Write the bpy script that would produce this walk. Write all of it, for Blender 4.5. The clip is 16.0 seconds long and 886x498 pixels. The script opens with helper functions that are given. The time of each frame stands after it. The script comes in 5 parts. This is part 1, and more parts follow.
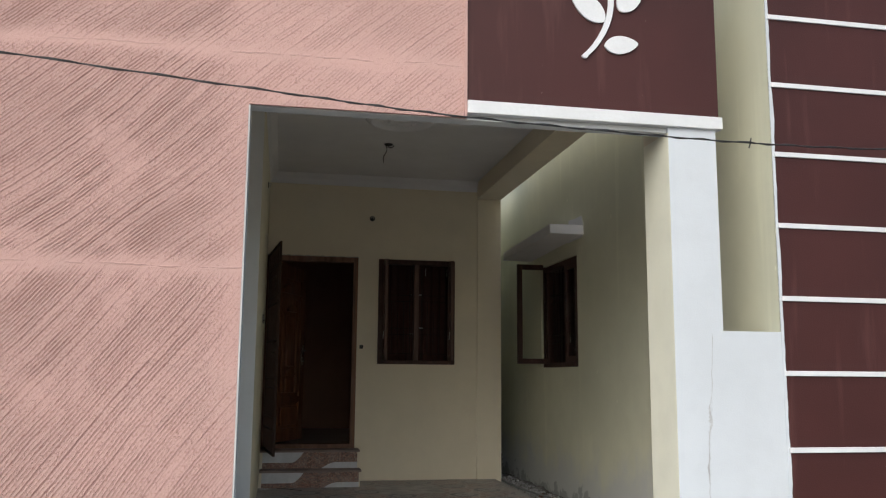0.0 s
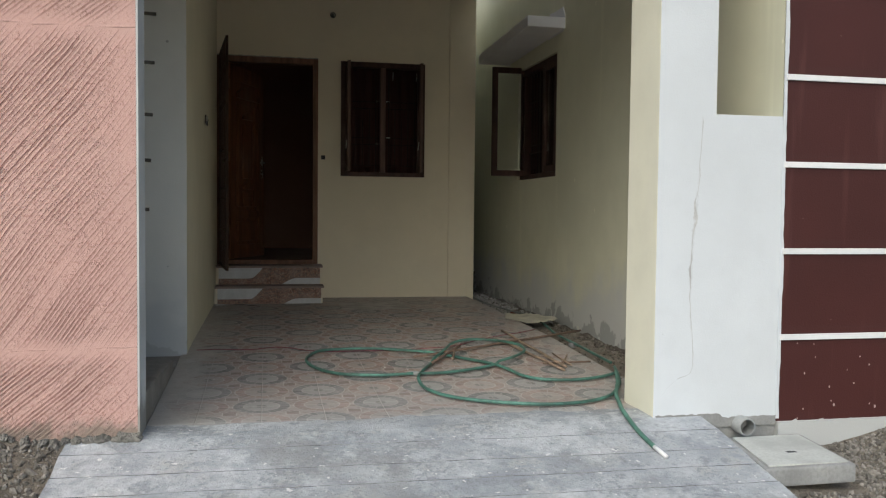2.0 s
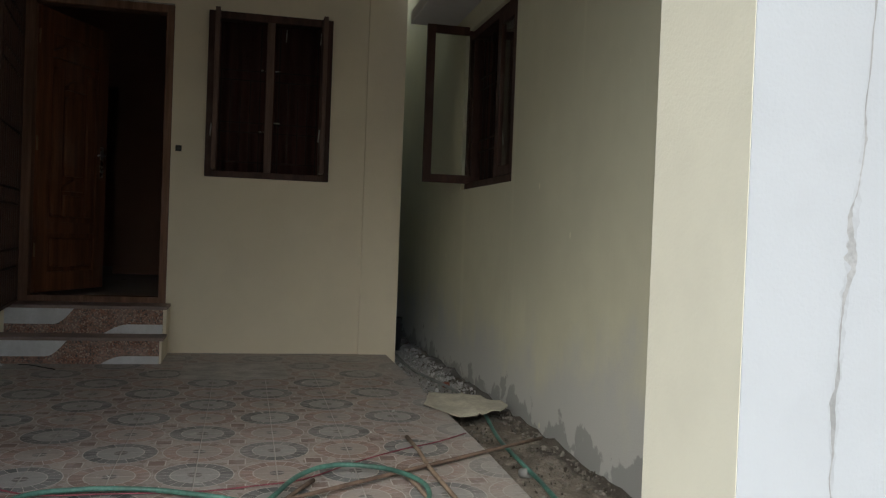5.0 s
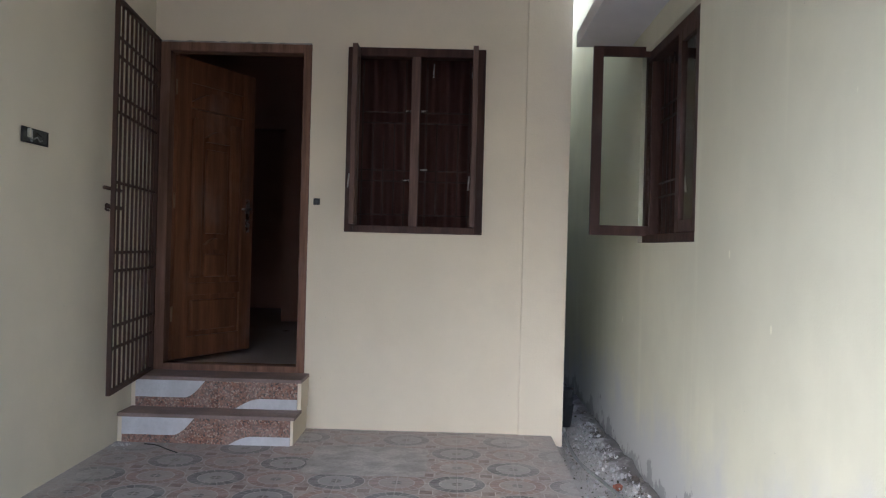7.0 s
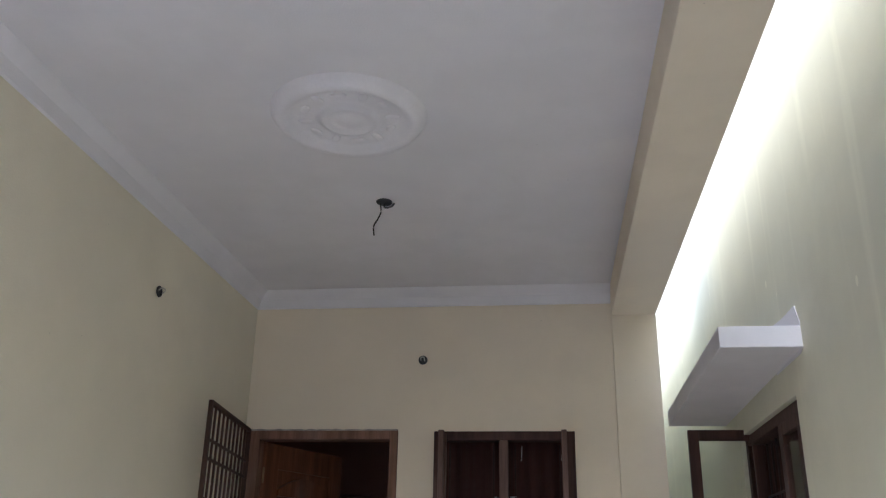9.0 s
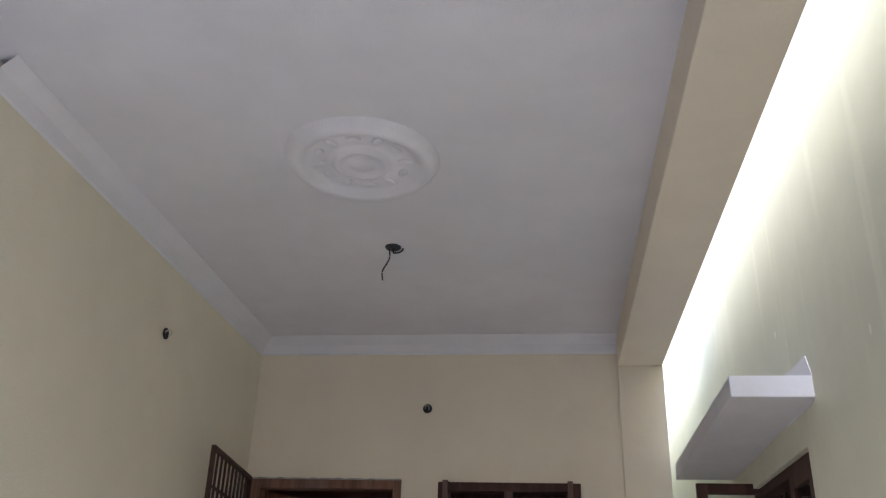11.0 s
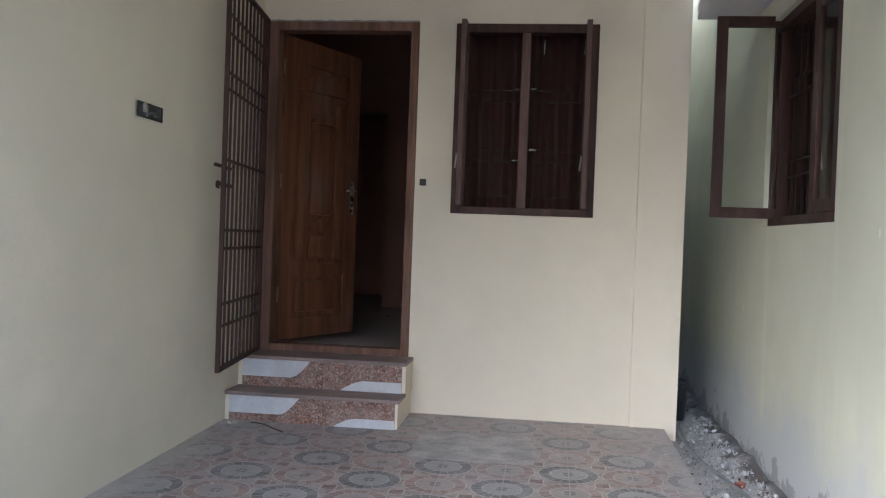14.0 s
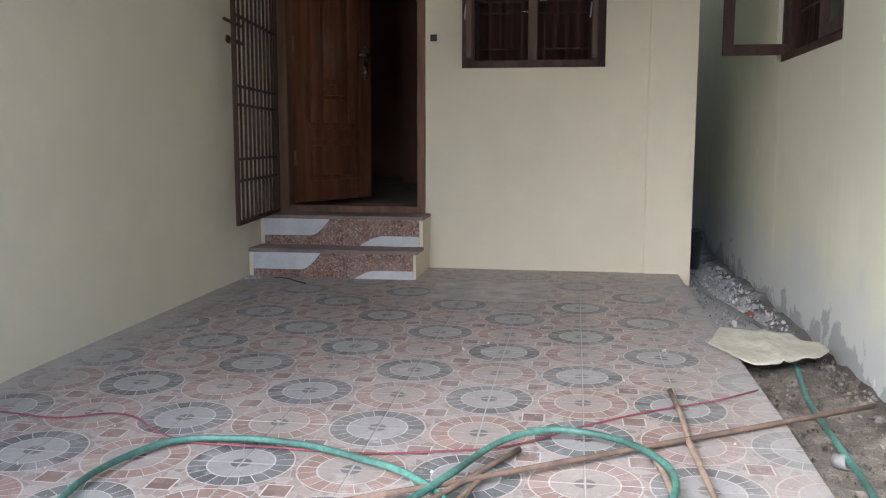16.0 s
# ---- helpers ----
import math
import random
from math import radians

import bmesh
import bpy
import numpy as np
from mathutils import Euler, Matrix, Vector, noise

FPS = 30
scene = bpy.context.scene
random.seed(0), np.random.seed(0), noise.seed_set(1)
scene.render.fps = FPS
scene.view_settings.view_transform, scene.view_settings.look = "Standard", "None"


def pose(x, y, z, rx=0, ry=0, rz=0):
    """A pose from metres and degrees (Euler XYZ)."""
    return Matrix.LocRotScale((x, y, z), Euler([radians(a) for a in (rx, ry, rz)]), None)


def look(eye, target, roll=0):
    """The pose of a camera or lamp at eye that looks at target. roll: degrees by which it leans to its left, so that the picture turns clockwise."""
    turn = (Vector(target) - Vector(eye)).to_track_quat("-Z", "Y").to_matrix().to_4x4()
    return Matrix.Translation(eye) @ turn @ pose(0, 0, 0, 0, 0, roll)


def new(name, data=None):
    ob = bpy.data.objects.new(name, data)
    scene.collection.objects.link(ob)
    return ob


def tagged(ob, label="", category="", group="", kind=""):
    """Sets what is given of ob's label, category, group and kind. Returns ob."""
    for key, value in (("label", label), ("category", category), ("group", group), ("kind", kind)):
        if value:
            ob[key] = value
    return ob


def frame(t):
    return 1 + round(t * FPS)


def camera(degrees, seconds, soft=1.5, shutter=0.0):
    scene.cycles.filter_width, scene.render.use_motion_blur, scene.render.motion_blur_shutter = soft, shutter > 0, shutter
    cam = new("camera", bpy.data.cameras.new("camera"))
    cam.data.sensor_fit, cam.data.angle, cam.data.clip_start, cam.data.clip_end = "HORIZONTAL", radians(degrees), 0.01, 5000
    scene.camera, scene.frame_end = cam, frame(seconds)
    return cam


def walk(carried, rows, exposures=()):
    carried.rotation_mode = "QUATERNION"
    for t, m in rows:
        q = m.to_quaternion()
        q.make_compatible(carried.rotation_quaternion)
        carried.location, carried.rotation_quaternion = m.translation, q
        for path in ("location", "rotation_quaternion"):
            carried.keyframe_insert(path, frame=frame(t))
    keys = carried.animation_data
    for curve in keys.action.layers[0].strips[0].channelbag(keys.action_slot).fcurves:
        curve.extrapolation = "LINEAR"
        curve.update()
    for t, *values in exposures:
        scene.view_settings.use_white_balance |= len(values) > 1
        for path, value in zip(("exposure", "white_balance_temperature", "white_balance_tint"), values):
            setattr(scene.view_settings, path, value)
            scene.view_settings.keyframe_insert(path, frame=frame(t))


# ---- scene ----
cam = camera(54.8, 16.0, soft=1.2)
METRES, EYE, TILT, LEAN, TURN = 6.0, 1.2329, 0.0, 0.0, -10.9
ROWS = [
    (0.0, 0.0, 0.0, 0.0, -0.07, 8.56, -0.44),
    (0.5, 0.0051, 0.0111, -0.0075, -0.22, 5.05, -0.34),
    (1.0, 0.0246, 0.0428, -0.0215, -0.15, 1.74, -0.79),
    (1.5, 0.0324, 0.0757, -0.0335, -0.45, -2.08, -0.71),
    (2.0, 0.0375, 0.1224, -0.0363, -0.76, -2.49, -0.58),
    (2.5, 0.06, 0.188, -0.0425, -1.25, -4.91, 1.03),
    (3.0, 0.0756, 0.2463, -0.0407, -1.08, -6.77, -0.74),
    (3.5, 0.0889, 0.3312, -0.0398, -2.68, -5.57, -1.36),
    (4.0, 0.1052, 0.4093, -0.0405, -2.7, -5.23, -2.41),
    (4.5, 0.112, 0.4813, -0.0421, -2.85, -3.9, -1.89),
    (7.0, 0.1639, 0.7409, 0.0133, 11.41, -0.32, -1.4),
    (7.5, 0.1708, 0.7509, 0.0323, 15.58, 0.5, -1.53),
    (8.0, 0.1699, 0.7549, 0.0476, 16.47, 4.99, -1.19),
    (8.5, 0.1687, 0.7561, 0.0593, 18.17, 12.18, -1.44),
    (9.0, 0.1693, 0.7472, 0.075, 17.69, 21.23, -1.05),
    (11.5, 0.1642, 0.7524, 0.0552, 18.18, 17.01, -2.15),
    (12.0, 0.1594, 0.7564, 0.0436, 17.68, 8.75, -2.87),
    (12.5, 0.1518, 0.7584, 0.0355, 16.79, 5.8, -2.39),
    (13.0, 0.1477, 0.7601, 0.0241, 16.75, 4.1, -2.65),
    (13.5, 0.1482, 0.7601, 0.0112, 16.93, 2.28, -2.42),
    (14.0, 0.1461, 0.7621, -0.0021, 17.75, -0.73, -2.11),
    (14.5, 0.1479, 0.7611, -0.0186, 19.89, -3.92, -1.59),
    (15.0, 0.1547, 0.7536, -0.0302, 21.08, -5.41, -2.12),
    (15.5, 0.1623, 0.7489, -0.0452, 19.67, -5.63, -0.87),
    (16.0, 0.1667, 0.7514, -0.0515, 19.6, -7.21, -0.13),
]
EXPOSURES = [(0.0, 0.16, 6100, 4), (2.0, 0.07, 6250, 2), (4.0, 0.12, 6150, 2), (4.5, 0.04, 6120, 2), (4.7, 0.04, 6120, 2), (6.8, 1.83, 5380, 12), (7.5, 2.0, 5280, 12), (8.5, 2.2, 5280, 12), (9.0, 2.04, 5360, 11),
             (11.5, 2.14, 5460, 12), (12.0, 2.18, 5300, 12), (12.5, 2.13, 5210, 12), (13.5, 2.10, 5170, 11), (15.0, 2.05, 5390, 10), (15.5, 1.92, 5460, 10), (16.0, 1.82, 5470, 9)]
PATH = [(t, pose(0, 0, EYE, TILT, LEAN, TURN) @ pose(METRES * x, METRES * y, METRES * z, 90 + pitch, roll, yaw)) for t, x, y, z, yaw, pitch, roll in ROWS if t != 7.0]
PATH += [(4.7, look((1.301, 2.960, 0.986), (1.775, 4.902, 0.943), 1.9)), (6.8, look((1.746, 4.143, 1.272), (1.813, 6.142, 1.260), 1.4)), (7.0, look((1.824, 4.175, 1.293), (1.802, 6.175, 1.290), 1.5)),
         (9.2, look((1.837, 4.209, 1.676), (1.606, 6.018, 2.496), 1.2)), (10.2, look((1.815, 4.212, 1.672), (1.595, 5.912, 2.690), 1.7)),
         (11.3, look((1.795, 4.228, 1.602), (1.549, 6.087, 2.299), 2.2))]
walk(cam, sorted(PATH, key=lambda row: row[0]), exposures=EXPOSURES)

# ---- world and light ----
SUN_DIR = Vector((-0.56, -0.95, 0.90))          # towards the brightest part of the cloudy sky
world = bpy.data.worlds.new("overcast_sky")
scene.world = world
world.use_nodes = True
wn = world.node_tree
sky = wn.nodes.new("ShaderNodeTexSky")
sky.sky_type, sky.sun_disc = "NISHITA", False
sky.sun_elevation = math.atan2(SUN_DIR.z, math.hypot(SUN_DIR.x, SUN_DIR.y))
sky.sun_rotation = math.atan2(SUN_DIR.x, SUN_DIR.y)
sky.air_density, sky.dust_density, sky.ozone_density = 1.0, 4.0, 1.0
wn.links.new(sky.outputs[0], wn.nodes["Background"].inputs[0])
wn.nodes["Background"].inputs[1].default_value = 0.15
sun = new("sun", bpy.data.lights.new("sun", "SUN"))
sun.data.energy, sun.data.angle, sun.data.color = 1.08, radians(55), (1.0, 0.98, 0.95)
sun.matrix_world = look((0, -10, 20), Vector((0, -10, 20)) - SUN_DIR)

# ---- materials ----


class Nodes:
    """A short hand for building node materials."""

    def __init__(self, name, rough=0.6, metal=0.0, spec=0.5):
        self.mat = bpy.data.materials.new(name)
        self.mat.use_nodes = True
        self.t = self.mat.node_tree
        self.b = self.t.nodes["Principled BSDF"]
        self.b.inputs["Roughness"].default_value = rough
        self.b.inputs["Metallic"].default_value = metal
        self.b.inputs["Specular IOR Level"].default_value = spec
        self.pos = self.t.nodes.new("ShaderNodeNewGeometry").outputs["Position"]

    def put(self, socket, value):
        if isinstance(value, bpy.types.NodeSocket):
            self.t.links.new(value, socket)
        elif isinstance(value, tuple) and len(value) == 3 and len(socket.default_value) == 4:
            socket.default_value = (*value, 1.0)
        else:
            socket.default_value = value

    def math(self, op, a, b=0.0, c=0.0):
        n = self.t.nodes.new("ShaderNodeMath")
        n.operation = op
        for s, v in zip(n.inputs, (a, b, c)):
            self.put(s, v)
        return n.outputs[0]

    def xyz(self, v=None):
        n = self.t.nodes.new("ShaderNodeSeparateXYZ")
        self.put(n.inputs[0], v or self.pos)
        return n.outputs

    def mapping(self, scale=(1, 1, 1), rot=(0, 0, 0), v=None):
        n = self.t.nodes.new("ShaderNodeMapping")
        self.put(n.inputs["Vector"], v or self.pos)
        n.inputs["Scale"].default_value, n.inputs["Rotation"].default_value = scale, [radians(a) for a in rot]
        return n.outputs[0]

    def noise(self, scale, detail=3.0, rough=0.55, v=None):
        n = self.t.nodes.new("ShaderNodeTexNoise")
        self.put(n.inputs["Vector"], v or self.pos)
        n.inputs["Scale"].default_value, n.inputs["Detail"].default_value, n.inputs["Roughness"].default_value = scale, detail, rough
        return n.outputs["Fac"]

    def voronoi(self, scale, feature="F1", out="Distance", v=None):
        n = self.t.nodes.new("ShaderNodeTexVoronoi")
        n.feature = feature
        self.put(n.inputs["Vector"], v or self.pos)
        n.inputs["Scale"].default_value = scale
        return n.outputs[out]

    def ramp(self, fac, lo, hi, a=0.0, b=1.0):
        n = self.t.nodes.new("ShaderNodeMapRange")
        n.interpolation_type = "SMOOTHSTEP"
        for s, v in zip(n.inputs, (fac, lo, hi, a, b)):
            self.put(s, v)
        return n.outputs[0]

    def mix(self, fac, a, b):
        n = self.t.nodes.new("ShaderNodeMix")
        n.data_type = "RGBA"
        for s, v in zip((n.inputs[0], n.inputs[6], n.inputs[7]), (fac, a, b)):
            self.put(s, v)
        return n.outputs[2]

    def bump(self, height, distance=0.002, strength=1.0):
        n = self.t.nodes.new("ShaderNodeBump")
        self.put(n.inputs["Height"], height)
        n.inputs["Distance"].default_value, n.inputs["Strength"].default_value = distance, strength
        self.put(self.b.inputs["Normal"], n.outputs[0])

    def done(self, color, rough=None):
        self.put(self.b.inputs["Base Color"], color)
        if rough is not None:
            self.put(self.b.inputs["Roughness"], rough)
        return self.mat


def shade(c, k):
    return tuple(min(1.0, a * k) for a in c)


def plain(name, c, rough=0.6, var=0.12, big=1.2, fine=60, bump=0.001, metal=0.0, spec=0.5, stretch=(1, 1, 1)):
    """Colour with broad stains, fine grain and a fine relief."""
    m = Nodes(name, rough, metal, spec)
    v = m.mapping(stretch)
    broad, grain = m.noise(big, 4, v=v), m.noise(fine, 3, 0.6, v=v)
    col = m.mix(m.ramp(broad, 0.3, 0.7), shade(c, 1 - var), shade(c, 1 + var * 0.6))
    col = m.mix(m.ramp(grain, 0.35, 0.75, 0.0, 0.45), col, shade(c, 1 - var * 1.6))
    m.bump(m.math("ADD", grain, m.math("MULTIPLY", broad, 0.6)), bump)
    return m.done(col, m.ramp(broad, 0.2, 0.8, max(0.05, rough - 0.1), min(1.0, rough + 0.1)))


def plaster(name, c, damp=0.0, streak=0.0, speck=0.0):
    """Painted cement plaster: trowel waves, pin marks, faint brush streaks and, at the foot, damp patches."""
    m = Nodes(name, 0.75, spec=0.3)
    broad, mid, grain = m.noise(0.7, 3), m.noise(5, 4), m.noise(130, 2)
    col = m.mix(m.ramp(broad, 0.3, 0.7), shade(c, 0.94), shade(c, 1.04))
    col = m.mix(m.ramp(mid, 0.35, 0.7, 0.0, 0.35), col, shade(c, 0.9))
    brush = m.noise(1.0, 3, v=m.mapping((9, 9, 0.5)))
    col = m.mix(m.ramp(brush, 0.55, 0.8, 0.0, streak), col, shade(c, 1.25))
    dots = m.voronoi(7.0)
    col = m.mix(m.ramp(dots, 0.012 + speck, 0.02 + speck, 0.6, 0.0), col, shade(c, 0.35))
    if damp:
        z = m.xyz()[2]
        edge = m.math("ADD", z, m.math("MULTIPLY", m.math("SUBTRACT", m.noise(2.6, 4, 0.6), 0.5), 0.8))
        col = m.mix(m.ramp(edge, 0.18, 0.68, 0.85, 0.0), col, (0.55, 0.56, 0.57))
        sharp = m.math("ADD", z, m.math("MULTIPLY", m.math("SUBTRACT", m.noise(4.5, 5, 0.6), 0.5), 0.85))
        col = m.mix(m.ramp(sharp, 0.085, 0.12, damp, 0.0), col, (0.33, 0.335, 0.335))
        drip = m.voronoi(4.0, v=m.mapping((1, 1, 0.6)))
        col = m.mix(m.ramp(drip, 0.04, 0.055, 0.7, 0.0), col, shade(c, 1.25))
    m.bump(m.math("ADD", m.math("MULTIPLY", grain, 0.25), m.math("ADD", mid, broad)), 0.004)
    return m.done(col)


def raked_plaster(name, c):
    """Pink plaster combed in fine slanting furrows in overlapping passes, with smooth patches and crumbs between."""
    m = Nodes(name, 0.85, spec=0.2)
    x, y, z = m.xyz()
    wavy = m.math("ADD", z, m.math("MULTIPLY", m.noise(2.0, 4), 0.07))
    lift = m.math("ADD", m.math("GREATER_THAN", wavy, 0.43), m.math("ADD", m.math("GREATER_THAN", wavy, 1.83), m.math("GREATER_THAN", wavy, 3.03)))
    fan = m.math("MULTIPLY", m.math("SUBTRACT", m.noise(0.55, 1), 0.5), 0.28)
    drift = m.math("MULTIPLY", m.math("SUBTRACT", m.noise(2.6, 2), 0.5), 0.022)

    def tilted(deg):
        a = radians(deg)
        across = m.math("SUBTRACT", m.math("MULTIPLY", x, math.sin(a)), m.math("MULTIPLY", z, math.cos(a)))
        along = m.math("ADD", m.math("MULTIPLY", x, math.cos(a)), m.math("MULTIPLY", z, math.sin(a)))
        return across, along

    def pick(first, second, fac):
        n = m.t.nodes.new("ShaderNodeMix")
        n.data_type = "FLOAT"
        for sck, val in zip((n.inputs[0], n.inputs[2], n.inputs[3]), (fac, first, second)):
            m.put(sck, val)
        return n.outputs[0]

    (a0, l0), (a1, l1), (a2, l2) = tilted(41), tilted(54), tilted(42)
    mid, high = m.math("GREATER_THAN", lift, 0.5), m.math("GREATER_THAN", lift, 1.5)
    across = m.math("ADD", pick(pick(a0, a1, mid), a2, high), m.math("ADD", fan, drift))
    along = pick(pick(l0, l1, mid), l2, high)
    phase = m.math("ADD", m.math("MULTIPLY", across, 122.0), m.math("MULTIPLY", m.noise(26.0, 4, 0.7), 0.8))
    saw = m.math("PINGPONG", phase, 1.0)
    tooth = m.t.nodes.new("ShaderNodeTexWhiteNoise")
    tooth.noise_dimensions = "1D"
    m.put(tooth.inputs["W"], m.math("FLOOR", m.math("MULTIPLY", phase, 0.5)))
    line = m.ramp(tooth.outputs["Value"], 0.0, 0.95, 0.30, 1.2)

    def stretched(k_across, k_along, depth):
        run = m.t.nodes.new("ShaderNodeCombineXYZ")
        m.put(run.inputs[0], m.math("MULTIPLY", across, k_across))
        m.put(run.inputs[1], m.math("MULTIPLY", along, k_along))
        m.put(run.inputs[2], depth)
        return run.outputs[0]

    breaks = m.ramp(m.noise(1.0, 4, 0.65, v=stretched(30.0, 2.2, m.math("MULTIPLY", tooth.outputs["Value"], 2.0))), 0.28, 0.44)
    comb = m.ramp(m.noise(1.0, 2, 0.5, v=stretched(5.5, 0.7, lift)), 0.32, 0.58, 0.68, 1.1)
    patch = m.math("MULTIPLY", m.ramp(m.noise(1.5, 5, 0.7), 0.33, 0.48, 0.28, 1.0), m.ramp(m.noise(7.0, 5, 0.7), 0.32, 0.52, 0.4, 1.0))
    for seam in (0.40, 1.80, 3.0):
        off = m.math("ABSOLUTE", m.math("SUBTRACT", wavy, seam + 0.03))
        patch = m.math("MULTIPLY", patch, m.ramp(off, 0.0, 0.10, 0.10, 1.0))
    patch = m.math("MULTIPLY", patch, m.ramp(x, -0.5, -0.20, 1.0, 0.35))
    force = m.math("MULTIPLY", m.math("MULTIPLY", breaks, patch), m.math("MULTIPLY", comb, line))
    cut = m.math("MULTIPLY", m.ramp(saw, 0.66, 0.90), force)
    lip = m.math("MULTIPLY", m.ramp(saw, 0.25, 0.62), force)
    crumbs, sand = m.noise(70, 2, 0.6), m.noise(170, 1, 0.5)
    scabs = m.ramp(m.noise(38, 3, 0.7), 0.56, 0.66)
    rough = m.math("MULTIPLY", m.math("ADD", crumbs, m.math("MULTIPLY", scabs, 0.55)), m.ramp(patch, 0.05, 0.7, 0.25, 0.95))
    height = m.math("ADD", m.math("SUBTRACT", m.math("MULTIPLY", lip, 0.45), m.math("MULTIPLY", cut, 1.7)), m.math("ADD", rough, m.math("MULTIPLY", sand, 0.14)))
    for seam in (0.43, 1.83, 3.03):
        ridge = m.ramp(m.math("ABSOLUTE", m.math("SUBTRACT", wavy, seam)), 0.0, 0.004, 0.6, 0.0)
        height = m.math("ADD", height, m.math("MULTIPLY", ridge, m.ramp(m.noise(9.0, 3), 0.4, 0.6)))
    m.bump(height, 0.0066)
    col = m.mix(m.ramp(m.noise(0.9, 4), 0.3, 0.7), shade(c, 0.95), shade(c, 1.06))
    col = m.mix(m.ramp(m.noise(3.0, 5, 0.7), 0.45, 0.7, 0.0, 0.3), col, (c[0] * 0.94, c[1] * 1.02, c[2] * 1.02))
    # shade of the crumb pits and furrow cuts, painted darker into the pink
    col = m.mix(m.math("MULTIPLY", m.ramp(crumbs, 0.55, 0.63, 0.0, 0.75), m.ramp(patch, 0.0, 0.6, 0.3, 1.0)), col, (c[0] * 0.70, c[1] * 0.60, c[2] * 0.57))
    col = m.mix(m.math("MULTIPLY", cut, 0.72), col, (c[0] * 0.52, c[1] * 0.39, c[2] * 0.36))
    foot = m.math("ADD", z, m.math("MULTIPLY", m.math("SUBTRACT", m.noise(5.0, 4, 0.7), 0.5), 0.3))
    col = m.mix(m.ramp(foot, 0.03, 0.10, 0.85, 0.0), col, (0.24, 0.2, 0.17))
    return m.done(col)


TILE, TILE_X, TILE_Y = 0.3085, 1.262, 6.68


def floor_tile_glaze():
    """Printed tile: segmented rings about every tile corner, dark and salmon by turns, with cement dust."""
    m = Nodes("printed_floor_tile", 0.45)
    x, y, z = m.xyz()
    u, v = m.math("DIVIDE", m.math("SUBTRACT", x, TILE_X), TILE), m.math("DIVIDE", m.math("SUBTRACT", y, TILE_Y), TILE)
    iu, iv = m.math("ROUND", u), m.math("ROUND", v)
    du, dv = m.math("SUBTRACT", u, iu), m.math("SUBTRACT", v, iv)
    r = m.math("MULTIPLY", m.math("SQRT", m.math("ADD", m.math("MULTIPLY", du, du), m.math("MULTIPLY", dv, dv))), TILE)
    ang = m.math("ARCTAN2", dv, du)
    odd = m.math("ABSOLUTE", m.math("MODULO", m.math("ADD", iu, iv), 2.0))
    seg = m.math("MULTIPLY", m.math("ADD", ang, math.pi), 20 / (2 * math.pi))
    line = m.math("ABSOLUTE", m.math("SUBTRACT", m.math("FRACT", seg), 0.5))
    joint = m.ramp(m.math("MULTIPLY", m.math("SUBTRACT", 0.5, line), r), 0.0024, 0.0052)
    spoke_at = m.math("ABSOLUTE", m.math("SUBTRACT", m.math("FRACT", m.math("MULTIPLY", seg, 0.5)), 0.5))
    spoke = m.ramp(m.math("MULTIPLY", m.math("SUBTRACT", 0.5, spoke_at), m.math("MULTIPLY", r, 2.0)), 0.0016, 0.0034)
    split = m.ramp(m.math("MINIMUM", m.math("ABSOLUTE", du), m.math("ABSOLUTE", dv)), 0.006, 0.014)
    cell = m.t.nodes.new("ShaderNodeTexWhiteNoise")
    cell.noise_dimensions = "3D"
    cc = m.t.nodes.new("ShaderNodeCombineXYZ")
    for s, val in zip(cc.inputs, (m.math("FLOOR", seg), iu, iv)):
        m.put(s, val)
    m.put(cell.inputs["Vector"], cc.outputs[0])
    rnd = cell.outputs["Value"]
    grey = (0.285, 0.282, 0.288)
    salmon = m.mix(rnd, (0.18, 0.108, 0.09), (0.34, 0.222, 0.188))
    dark = m.mix(rnd, (0.03, 0.04, 0.047), (0.135, 0.15, 0.16))
    ringc = m.mix(odd, dark, salmon)
    # small stones between the rings
    mosaic = m.voronoi(26.0, "F1", "Color")
    stones = m.mix(m.xyz(mosaic)[0], (0.195, 0.135, 0.12), (0.385, 0.325, 0.305))
    crack = m.voronoi(26.0, "DISTANCE_TO_EDGE", "Distance")
    col = m.mix(m.ramp(crack, 0.02, 0.07, 0.35, 1.0), (0.42, 0.39, 0.375), stones)
    # square stones at the tile's middle
    hu, hv = m.math("SUBTRACT", m.math("ABSOLUTE", du), 0.5), m.math("SUBTRACT", m.math("ABSOLUTE", dv), 0.5)
    dia = m.math("MAXIMUM", m.math("ABSOLUTE", hu), m.math("ABSOLUTE", hv))
    sq = m.mix(rnd, (0.115, 0.068, 0.058), (0.21, 0.13, 0.11))
    col = m.mix(m.ramp(dia, 0.112, 0.12, 1.0, 0.0), col, (0.56, 0.525, 0.505))
    col = m.mix(m.ramp(dia, 0.098, 0.106, 1.0, 0.0), col, sq)
    inring = m.math("MULTIPLY", m.ramp(r, 0.143, 0.147, 1.0, 0.0), 1.0)
    col = m.mix(inring, col, m.mix(joint, (0.56, 0.525, 0.505), ringc))
    disc = m.ramp(r, 0.090, 0.093, 1.0, 0.0)
    discc = m.mix(odd, grey, (0.31, 0.265, 0.247))
    col = m.mix(disc, col, m.mix(m.ramp(spoke, 0.0, 1.0, 0.4, 0.0), discc, (0.44, 0.43, 0.42)))
    for edge in (0.0915, 0.145):
        rim = m.ramp(m.math("ABSOLUTE", m.math("SUBTRACT", r, edge)), 0.0012, 0.0032, 0.85, 0.0)
        col = m.mix(rim, col, (0.56, 0.525, 0.505))
    rose = m.ramp(r, 0.026, 0.030, 1.0, 0.0)
